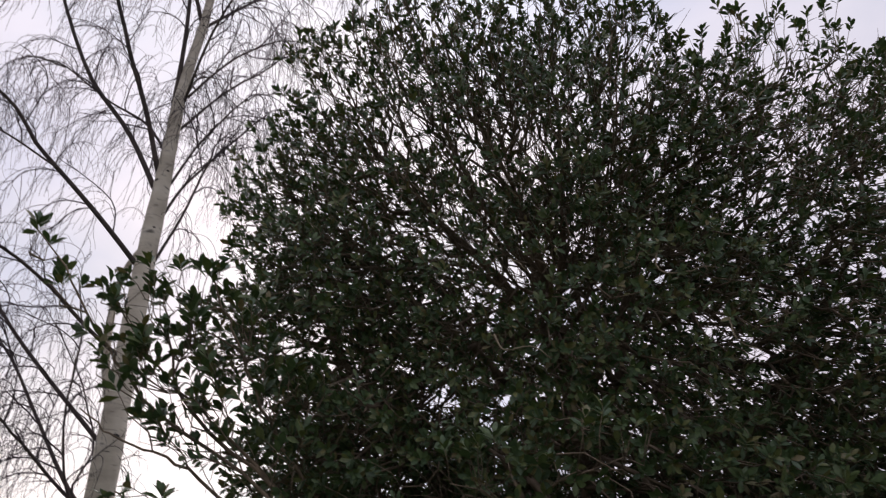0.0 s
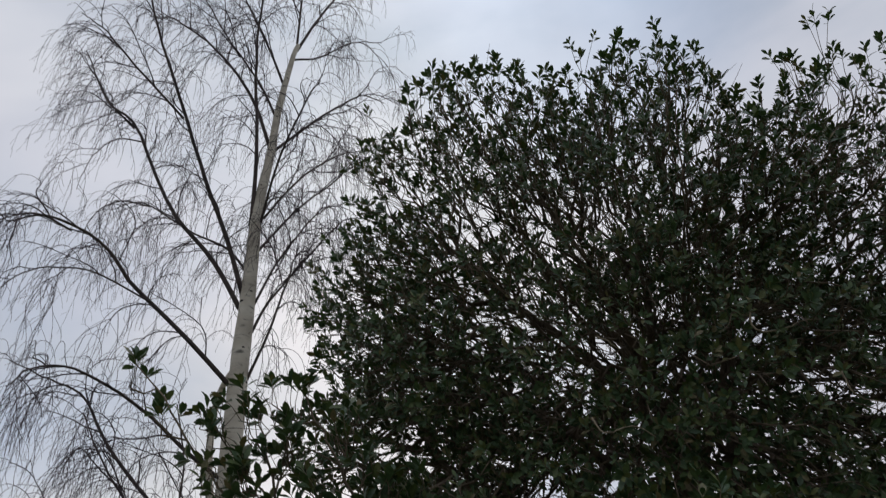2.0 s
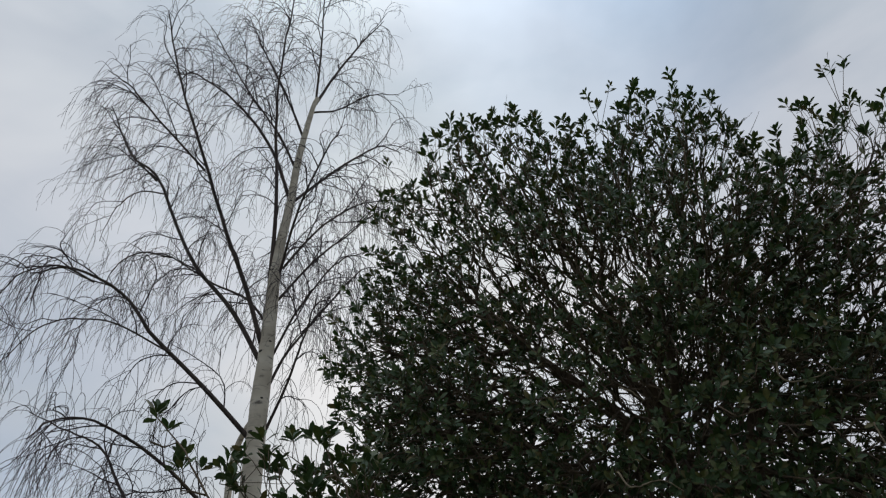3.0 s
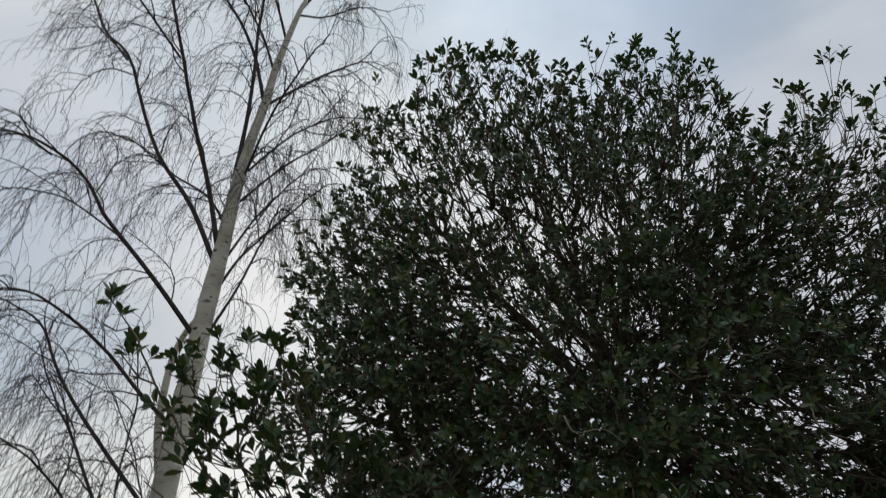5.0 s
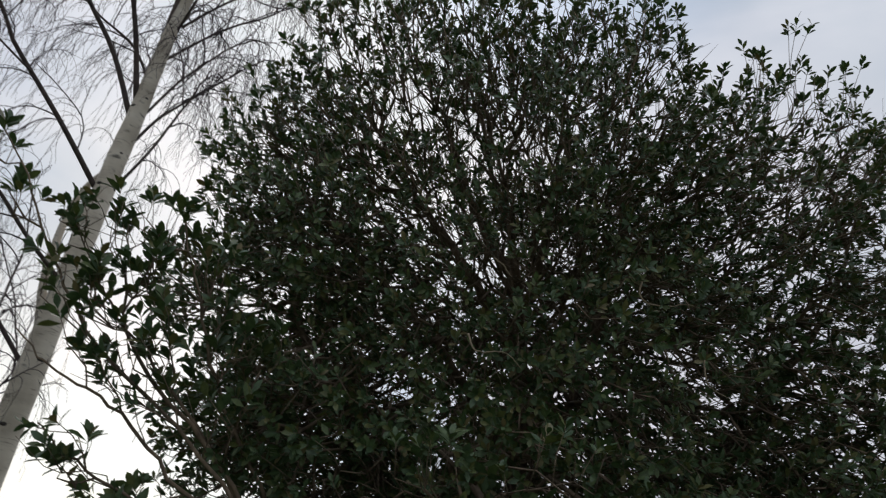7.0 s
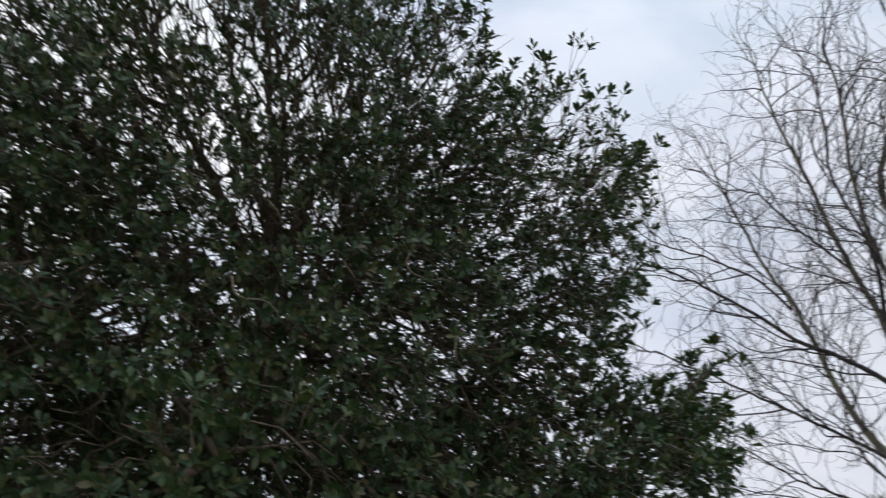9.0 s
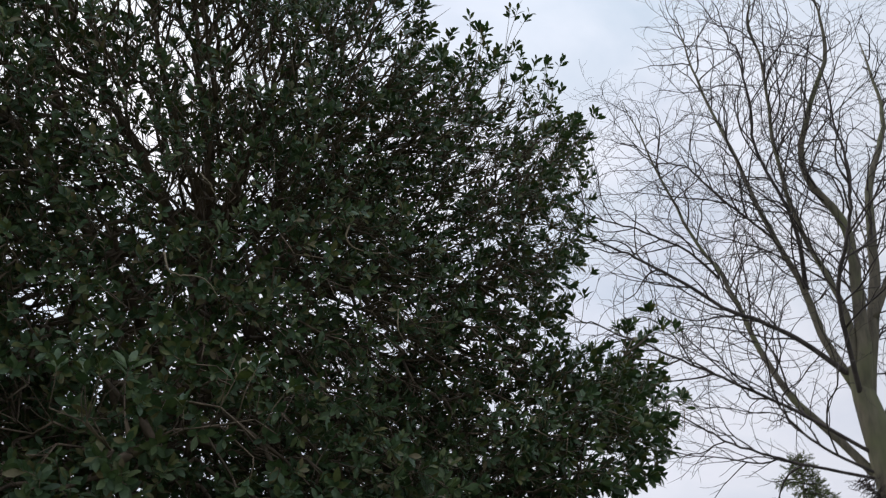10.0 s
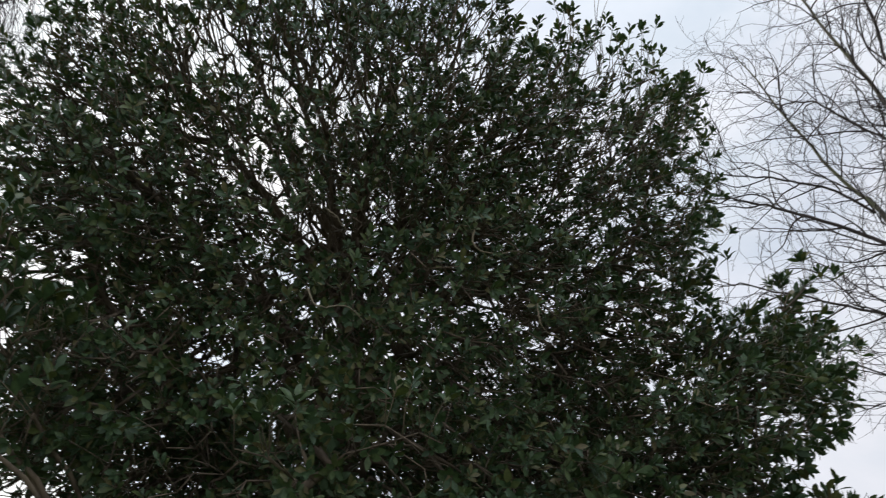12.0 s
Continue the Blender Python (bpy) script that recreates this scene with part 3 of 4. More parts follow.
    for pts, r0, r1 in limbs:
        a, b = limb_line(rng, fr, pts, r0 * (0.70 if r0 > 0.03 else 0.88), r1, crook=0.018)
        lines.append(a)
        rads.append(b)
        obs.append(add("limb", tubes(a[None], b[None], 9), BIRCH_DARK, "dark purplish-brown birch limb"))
    # a slim pale stem that leaves the trunk low down and leans back to it
    a, b = limb_line(rng, fr, [(0.04, 0.0, 2.80), (-0.03, 0.05, 3.03), (-0.12, 0.10, 3.37), (-0.16, 0.12, 3.83), (-0.13, 0.08, 4.12), (-0.02, 0.0, 4.38)], 0.040, 0.022, crook=0.004)
    add("limb", tubes(a[None], b[None], 12), BIRCH, "slim pale birch stem beside the trunk")
    # limbs to the front and back
    for _ in range(3):
        h, side = rng.uniform(4.6, 7.2), rng.choice([-1, 1])
        reach_, up = rng.uniform(0.9, 1.7), rng.uniform(0.7, 1.6)
        lat = rng.uniform(-0.5, 0.5)
        a, b = limb_line(rng, fr, [(0.02, 0, h), (lat * 0.4, side * reach_ * 0.4, h + up * 0.6), (lat, side * reach_ * 0.8, h + up), (lat * 1.3, side * reach_, h + up * 1.05)], 0.014, 0.004)
        lines.append(a)
        rads.append(b)
        obs.append(add("limb", tubes(a[None], b[None], 7), BIRCH_DARK))
    P, R = np.array(lines), np.array(rads)
    away = tuple(-0.05 * fr.u[:2])
    b1, r1, own = sprout(rng, P, R, 0.19, 0.14, 0.80, 0.5, 1.15, 2.4, 0.13, 12, 0.0070, 0.0026, lift=0.20, shrink=0.45, drift=away)
    t1, q1, _ = sprout(rng, b1, r1, 0.080, 0.16, 0.7, 0.35, 1.10, 15.0, 0.13, 13, 0.0036, 0.0015, drift=away)
    t2, q2, _ = sprout(rng, P, R, 0.14, 0.25, 0.9, 0.25, 0.80, 14.0, 0.13, 10, 0.0033, 0.0014, drift=away)
    t3, q3, _ = sprout(rng, t1, q1, 0.17, 0.2, 0.6, 0.12, 0.36, 13.0, 0.13, 6, 0.0026, 0.0014, drift=away)
    branch_parts(b1, r1, own, obs, fr.o, 5, BIRCH_TWIG, root, 280)
    add("twigwork", join([tubes(t1, q1, 3), tubes(t2, q2, 3), tubes(t3, q3, 3)]), BIRCH_TWIG, "fine hanging purplish birch twigs", "stuff")
    # dark collars under the limbs and eye marks on the bark
    eye = np.array([0, 0, 1.6])
    for h, s, a in [(4.12, 1.0, -20), (4.12, 0.7, 30), (4.95, 0.9, -25), (5.02, 0.6, 10), (5.55, 0.5, 20), (4.5, 0.45, 5), (5.85, 0.5, -15), (6.8, 0.5, 0), (3.45, 0.8, -10), (2.75, 1.1, 10), (2.2, 1.0, -10), (3.1, 0.5, 25), (6.3, 0.35, -10), (7.3, 0.35, 0), (7.85, 0.3, 5)]:
        i = int(np.argmin(abs(z - h)))
        c, r = line[i], rad[i]
        out = unit((eye - c) * np.array([1, 1, 0]))
        m = Matrix.Rotation(radians(a * 2), 3, "Z")
        out = np.array(m @ Vector(out))
        bm = bmesh.new()
        bmesh.ops.create_icosphere(bm, subdivisions=2, radius=1.0)
        for v in bm.verts:
            v.co *= 1 + 0.25 * noise.noise(v.co * 2.1 + Vector((h * 9, 0, 0)))
        me = bpy.data.meshes.new("bark_scar")
        bm.to_mesh(me)
        bm.free()
        me.materials.append(SCAR)
        ob = part_mesh("bark_scar", me, root)
        rot = Vector(out).to_track_quat("X", "Z").to_matrix().to_4x4()
        ob.matrix_local = Matrix.Translation(Vector(c + out * (r - 0.006) - fr.o)) @ rot @ Matrix.Diagonal((0.010, 0.020 * s + 0.006, 0.012 * s + 0.005, 1))
    return root


build_birch()


# ---------------------------------------------------------------- crooked bare tree
def build_bare_tree():
    rng = np.random.default_rng(23)
    fr = Frame(7.31, 4.08, 62.2)
    root = tagged(new("bare_tree"), "leafless broad tree with mossy grey bark and crooked ascending branches", "tree")
    root.location = fr.o
    bpy.context.view_layer.update()

    def add(name, vf, mat, label="", kind=""):
        v, f = vf
        return part_mesh(name, mesh_tris(name, v - fr.o, f, mat), root, label, kind)

    line = smooth_line(fr([(0.45, 0, -0.05), (0.39, 0, 1.2), (0.29, 0, 2.4), (0.18, 0, 3.3), (0.08, 0, 3.9), (-0.04, 0, 4.45)]), 50)
    z = line[:, 2]
    rad = np.interp(z, [0, 0.4, 2.5, 3.6, 4.1, 4.35, 4.5], [0.29, 0.20, 0.160, 0.138, 0.118, 0.085, 0.03]) * (1 + 0.06 * np.array([noise.noise(Vector((3, 1, h * 3))) for h in z]))
    add("trunk", tubes(line[None], rad[None], 20), GREY_BARK, "mossy grey-brown trunk")
    limbs = [
        ([(-0.08, 0, 4.35), (-0.6, -0.16, 4.77), (-1.14, -0.32, 5.0), (-1.84, -0.48, 5.46), (-2.47, -0.64, 5.82), (-2.84, -0.8, 5.9)], 0.045, 0.008),
        ([(0.18, 0, 3.2), (-0.2, 0.09, 3.66), (-0.66, 0.17, 4.19), (-0.98, 0.26, 4.81), (-1.4, 0.34, 5.73), (-1.89, 0.43, 6.55), (-2.46, 0.51, 7.77), (-2.93, 0.6, 8.83)], 0.072, 0.007),
        ([(-0.03, 0, 4.2), (-0.28, 0.08, 4.79), (-0.46, 0.17, 5.51), (-0.73, 0.25, 6.16), (-1.15, 0.33, 7.43), (-1.65, 0.42, 9.03), (-1.9, 0.5, 10.26)], 0.075, 0.008),
        ([(-0.02, 0, 4.35), (-0.05, -0.12, 4.96), (-0.35, -0.24, 5.87), (-0.56, -0.36, 7.04), (-0.64, -0.48, 8.33), (-0.66, -0.6, 9.4)], 0.060, 0.008),
        ([(0.03, 0, 4.0), (0.06, -0.04, 4.5), (0.08, -0.07, 5.23), (0.05, -0.15, 6.01), (-0.29, -0.22, 6.76), (0.07, -0.3, 8.29), (0.0, -0.4, 9.4)], 0.125, 0.008),
        ([(0.04, 0.02, 3.95), (0.11, 0.06, 4.6), (0.21, 0.15, 5.45), (0.22, 0.3, 6.77), (0.45, 0.45, 7.9), (0.33, 0.6, 9.46)], 0.125, 0.010),
        ([(0.16, 0, 3.3), (-0.66, -0.2, 3.39), (-1.18, -0.4, 3.46), (-1.75, -0.6, 3.63), (-2.2, -0.7, 3.8)], 0.024, 0.005),
        ([(0.16, 0, 3.32), (-0.41, -0.23, 3.56), (-0.73, -0.45, 3.83), (-0.85, -0.68, 4.23), (-0.89, -0.9, 4.51), (-1.1, -1.0, 5.0)], 0.022, 0.005),
        ([(0.14, 0, 3.5), (-0.7, -0.3, 3.95), (-1.5, -0.5, 4.3), (-2.3, -0.7, 4.55), (-2.9, -0.8, 4.75)], 0.030, 0.005),
        ([(-1.38, 0.33, 5.7), (-1.7, 0.1, 6.0), (-2.2, -0.1, 6.3), (-2.75, -0.2, 6.6), (-3.2, -0.3, 7.1)], 0.026, 0.005),
        ([(-0.7, 0.24, 6.1), (-1.2, 0.1, 6.6), (-1.7, 0.0, 7.2), (-2.2, 0.1, 7.5), (-2.7, 0.0, 8.2)], 0.024, 0.005),
        ([(-0.42, 0.15, 5.4), (-0.5, 0.0, 6.2), (-0.85, -0.1, 7.2), (-0.95, -0.2, 8.4), (-1.3, -0.3, 9.4)], 0.040, 0.006),
        ([(0.2, 0.1, 5.0), (0.5, 0.3, 5.8), (0.9, 0.2, 6.6), (1.4, 0.4, 7.6), (1.7, 0.5, 9.0)], 0.06, 0.008),
        ([(0.12, 0.0, 3.7), (0.5, 0.2, 4.6), (1.1, 0.4, 5.4), (1.9, 0.5, 6.3), (2.6, 0.6, 7.4)], 0.06, 0.008),
        ([(0.05, 0.05, 4.0), (0.1, 0.7, 4.8), (0.3, 1.4, 6.0), (0.2, 2.0, 7.6)], 0.06, 0.008),
        ([(0.0, -0.05, 4.1), (-0.1, -0.6, 5.0), (0.1, -1.0, 6.0), (-0.1, -1.3, 7.4)], 0.04, 0.008),
    ]
    lines, rads, obs = [], [], []
    for pts, r0, r1 in limbs:
        a, b = limb_line(rng, fr, pts, r0 * 0.68, r1 * 0.8, k=34, crook=0.040)
        lines.append(a)
        rads.append(b)
        obs.append(add("limb", tubes(a[None], b[None], 10), GREY_BARK if r0 > 0.046 else GREY_TWIG, "crooked mossy limb" if r0 > 0.046 else "thin dark limb"))
    P, R = np.array(lines), np.array(rads)
    b1, r1, own = sprout(rng, P, R, 0.20, 0.14, 0.66, 0.8, 2.1, 0.10, 0.12, 16, 0.011, 0.0028, lift=0.02)
    b2, r2, _ = sprout(rng, b1, r1, 0.17, 0.12, 0.70, 0.35, 1.15, 0.20, 0.14, 11, 0.0056, 0.0021, lift=0.02)
    b3, r3, _ = sprout(rng, b2, r2, 0.16, 0.2, 0.72, 0.10, 0.40, 0.3, 0.17, 6, 0.0031, 0.0016)
    branch_parts(b1, r1, own, obs, fr.o, 6, GREY_TWIG, root, 280)
    add("twigwork", join([tubes(b2, r2, 4), tubes(b3, r3, 3)]), GREY_TWIG, "thin crooked bare twigs", "stuff")
    # bristling twig burr where the low limbs leave the trunk
    knot = smooth_line(fr([(0.20, -0.14, 2.95), (0.06, -0.18, 3.12), (-0.10, -0.16, 3.26)]), 12)
    s, q, _ = sprout(rng, knot[None], np.full((1, 12), 0.006), 0.0022, 0.0, 1.4, 0.12, 0.30, 0.0, 0.22, 6, 0.005, 0.0014, lift=0.15)
    add("burr_shoots", tubes(s, q, 3), GREY_TWIG, "brown bristling shoots on the trunk", "stuff")
    return root


build_bare_tree()


# ---------------------------------------------------------------- far conifer
def build_conifer(name, x, y, height, radius, seed, label):
    rng = np.random.default_rng(seed)
    root = tagged(new(name), label, "tree")
    root.location = (x, y, 0)
    line = smooth_line([(0, 0, -0.05), (0.02, 0, height * 0.5), (0, 0.02, height)], 20)
    part_mesh("trunk", mesh_tris("trunk", *tubes(line[None], np.linspace(0.14, 0.012, 20)[None], 10), GREY_BARK), root)
    lines, rads = [], []
    h = height * 0.12
    while h < height * 0.985:
        reach_ = radius * (1 - h / height) ** 0.8 + 0.10
        for k in range(6):
            a = rng.uniform(0, 6.28)
            w = np.array([math.cos(a), math.sin(a), 0.25])
            l = reach_ * rng.uniform(0.7, 1.15)
            pts = np.array([[0, 0, h] + w * l * f + np.array([0, 0, -0.45 * l * f * f + 0.12 * l * f ** 4]) for f in np.linspace(0, 1, 8)])
            lines.append(pts + rng.normal(0, 0.006, pts.shape))
            rads.append(np.linspace(0.016, 0.004, 8))
        h += 0.15 * rng.uniform(0.7, 1.2)
    P, R = np.array(lines), np.array(rads)
    part_mesh("boughwork", mesh_tris("boughwork", *tubes(P, R, 4), GREY_TWIG), root, "thin drooping boughs", "stuff")
    s1, q1, _ = sprout(rng, P, R, 0.075, 0.12, 0.8, 0.12, 0.40, 1.0, 0.08, 5, 0.008, 0.003)
    # flat feathery sprays: short needle blades along every shoot
    base = s1[:, :-1].reshape(-1, 3)
    ax = unit((s1[:, 1:] - s1[:, :-1]).reshape(-1, 3))
    fr_ = leaf_frames(rng, base, ax, np.full(len(base), 0.10), 6, 0.75, 0.06, np.zeros(len(base)))
    part_mesh("foliage", mesh_tris("foliage", *leaf_arrays(*fr_, BLADE_V, BLADE_F), NEEDLE, False), root, "olive-green feathery conifer foliage", "stuff")
    return root


build_conifer("conifer_tree", 20.48, 12.63, 7.05, 2.9, 5, "small olive-green conifer with feathery drooping boughs")


# ---------------------------------------------------------------- evergreens
def build_evergreen(name, label, limbs, curls, hub, stems, density, shell, lobes, openings, shoots, leaf_size, leaves, seed, single, stem_radius):
    """A dense evergreen: limbs, a web of twigs grown to every sprig, and glossy leaves in rosettes round the sprig ends."""
    rng = np.random.default_rng(seed)
    root = tagged(new(name), label, "tree" if stem_radius > 0.03 else "shrub")
    o = np.array(limbs[0][0]) * np.array([1, 1, 0])
    root.location = o
    bpy.context.view_layer.update()
    roots = []
    for i, pts in enumerate(limbs):
        line = smooth_line(pts, 26)
        line[1:-1] += rng.normal(0, 0.006, (24, 3))
        r = np.linspace(stem_radius if i == 0 else stem_radius * 0.62, stem_radius * 0.16, 26)
        v, f = tubes(line[None], r[None], 10)
        part_mesh("trunk" if i == 0 else "limb", mesh_tris("limb", v - o, f, TWIG), root)
        roots.extend(line[4:] if i == 0 else line[2:])
    # bare curled twigs in front of the leaves
    for pts, r0 in curls:
        line = smooth_line(pts, 22) + rng.normal(0, 0.0012, (22, 3))
        v, f = tubes(line[None], np.linspace(r0, r0 * 0.5, 22)[None], 7)
        part_mesh("twig", mesh_tris("twig", v - o, f, PALE_TWIG), root, "pale curled leafless twig")
    # slender stems that fan out from the fork
    for i in range(stems):
        a, e = rng.uniform(-3.3, 0.2) + (i % 4 == 0) * 2.2, radians(rng.uniform(10, 70))
        way = np.array([math.cos(a) * math.cos(e), math.sin(a) * math.cos(e), math.sin(e)])
        start = np.array(hub) + rng.normal(0, 0.06, 3) + np.array([0, 0, rng.uniform(-0.6, 0.1)])
        long = rng.uniform(0.8, 1.4)
        line = smooth_line([start, start + way * long * 0.35 - np.array([0, 0, 0.05]), start + way * long * 0.7, start + way * long + np.array([0, 0, 0.14])], 18)
        line[1:] += np.cumsum(rng.normal(0, 0.008, (17, 3)), axis=0)
        v, f = tubes(line[None], np.linspace(rng.uniform(0.007, 0.014), 0.003, 18)[None], 8)
        part_mesh("limb", mesh_tris("limb", v - o, f, TWIG), root)
        roots.extend(line[1:])
    p, own = fill_crown(lobes, density, shell, seed)
    leafy = np.ones(len(p), bool)
    # thin places, bare of leaves, run outwards and upwards through the crown
    for oc, orad, share in openings:
        q = p - np.array(oc)
        q[:, 0] -= q[:, 1] * oc[0] / oc[1]
        q[:, 2] -= q[:, 1] * (oc[2] - 1.6) / oc[1]
        inside = np.linalg.norm(q / np.array(orad), axis=1) < 1 + 0.35 * lumpy(p, 4.0, 77)
        leafy &= ~inside | (rng.uniform(size=len(p)) < share)
    keep = leafy | (rng.uniform(size=len(p)) < 0.7)
    p, own, leafy = p[keep], own[keep], leafy[keep]
    mids = np.array([c for c, _, _ in lobes])[own]
    size = np.array([r for _, r, _ in lobes])[own]
    out = unit((p - mids) / size)
    a = unit(out * 0.35 + unit(p - np.array(hub)) * 0.55 + np.array([0, 0, 0.42]) + rng.normal(0, 0.28, p.shape))
    tips, axes, lens = [p], [a], [rng.uniform(0.07, 0.17, len(p))]
    bare, scale = [rng.uniform(0.45, 0.85, len(p))], [rng.uniform(0.82, 1.2, len(p))]
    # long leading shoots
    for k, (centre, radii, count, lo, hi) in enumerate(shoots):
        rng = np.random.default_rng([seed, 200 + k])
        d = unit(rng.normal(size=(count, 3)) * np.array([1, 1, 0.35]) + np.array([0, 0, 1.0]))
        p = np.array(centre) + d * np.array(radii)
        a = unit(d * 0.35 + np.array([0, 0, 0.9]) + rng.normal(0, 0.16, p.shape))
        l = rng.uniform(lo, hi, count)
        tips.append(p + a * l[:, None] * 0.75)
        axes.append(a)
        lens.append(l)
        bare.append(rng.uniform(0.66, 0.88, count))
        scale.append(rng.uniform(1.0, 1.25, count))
    tips, axes, lens, bare, scale = [np.concatenate(q) for q in (tips, axes, lens, bare, scale)]
    leafy = np.concatenate([leafy, np.ones(len(tips) - len(leafy), bool)])
    base = tips - axes * lens[:, None]
    xyz, par, load = grow(np.array(roots), base, Vector(hub))
    kid = np.arange(len(roots), len(xyz))
    seg = np.stack([xyz[par[kid]], xyz[kid]], 1)
    rad = np.stack([0.0019 * np.maximum(load[par[kid]] * (par[kid] >= len(roots)) + load[kid] * (par[kid] < len(roots)), 1) ** 0.42, 0.0019 * np.maximum(load[kid], 1) ** 0.42], 1)
    mid = base + axes * lens[:, None] * 0.5 + rng.normal(0, 0.008, base.shape)
    twig = np.stack([base, mid, tips], 1)
    trad = np.broadcast_to(np.array([0.0020, 0.0017, 0.0012]), (len(base), 3))
    # leafless side twigs inside the crown
    pick = rng.choice(np.arange(len(roots), len(xyz)), int(len(xyz) * 0.28), replace=False)
    pick = pick[rng.uniform(size=len(pick)) < np.interp(xyz[pick, 2], [2.4, 3.1], [0.35, 1.0])]
    way = unit(unit(xyz[pick] - xyz[par[pick]]) + rng.normal(0, 0.8, (len(pick), 3)))
    step = rng.uniform(0.03, 0.075, (len(pick), 1))
    dead = [xyz[pick]]
    for _ in range(3):
        dead.append(dead[-1] + way * step)
        way = unit(way + rng.normal(0, 0.25, way.shape) + np.array([0, 0, 0.1]))
    drad = np.broadcast_to(np.array([0.0017, 0.0015, 0.0012, 0.0008]), (len(pick), 4))
    v, f = join([tubes(seg, rad, 4), tubes(twig, trad, 3), tubes(np.stack(dead, 1), drad, 3)])
    part_mesh("twigwork", mesh_tris("twigwork", v - o, f, TWIG), root, "tangled grey-brown twigs", "stuff")
    # shaded leaves low on the near side grow larger
    big = 0.30 * np.clip((2.7 - tips[:, 1]) / 0.4, 0, 1) * np.clip((2.4 - tips[:, 2]) / 0.4, 0, 1)
    big = np.maximum(big, 0.32 * np.clip((tips[:, 0] - 1.7) / 0.3, 0, 1) * np.clip((3.4 - tips[:, 2]) / 0.4, 0, 1))
    grown = leaf_size * scale * (1 + big * (stem_radius > 0.03))
    place, fwd, side, up, s = leaf_frames(rng, base[leafy], axes[leafy], lens[leafy], leaves, 0.88, grown[leafy], bare[leafy])
    keep = rng.uniform(size=len(s)) < 0.93
    place, fwd, side, up, s = place[keep], fwd[keep], side[keep], up[keep], s[keep]
    near = np.argsort(place[:, 1])[:single]
    rest = np.ones(len(s), bool)
    rest[near] = False
    back = rest & (place[:, 1] > 3.4)
    rest &= ~back
    kinds = [(rest, LEAF_V, LEAF_F), (back, BACK_V, BACK_F)]
    v, f = join([leaf_arrays(place[q], fwd[q], side[q], up[q], s[q], shape, faces) for q, shape, faces in kinds if q.any()])
    part_mesh("crown", mesh_tris("crown", v - o, f, LEAF), root, "dense glossy dark green leaves", "stuff")
    one = mesh_tris("leaf", LEAF_V * np.array([1, 1.28, 1]), LEAF_F, LEAF_ONE)
    for i in near:
        ob = new("leaf", one)
        ob.parent = root
        m = Matrix(((fwd[i][0], side[i][0], up[i][0]), (fwd[i][1], side[i][1], up[i][1]), (fwd[i][2], side[i][2], up[i][2]))).to_4x4()
        ob.matrix_local = Matrix.Translation(Vector(place[i] - o)) @ m @ Matrix.Scale(s[i], 4)
    return root


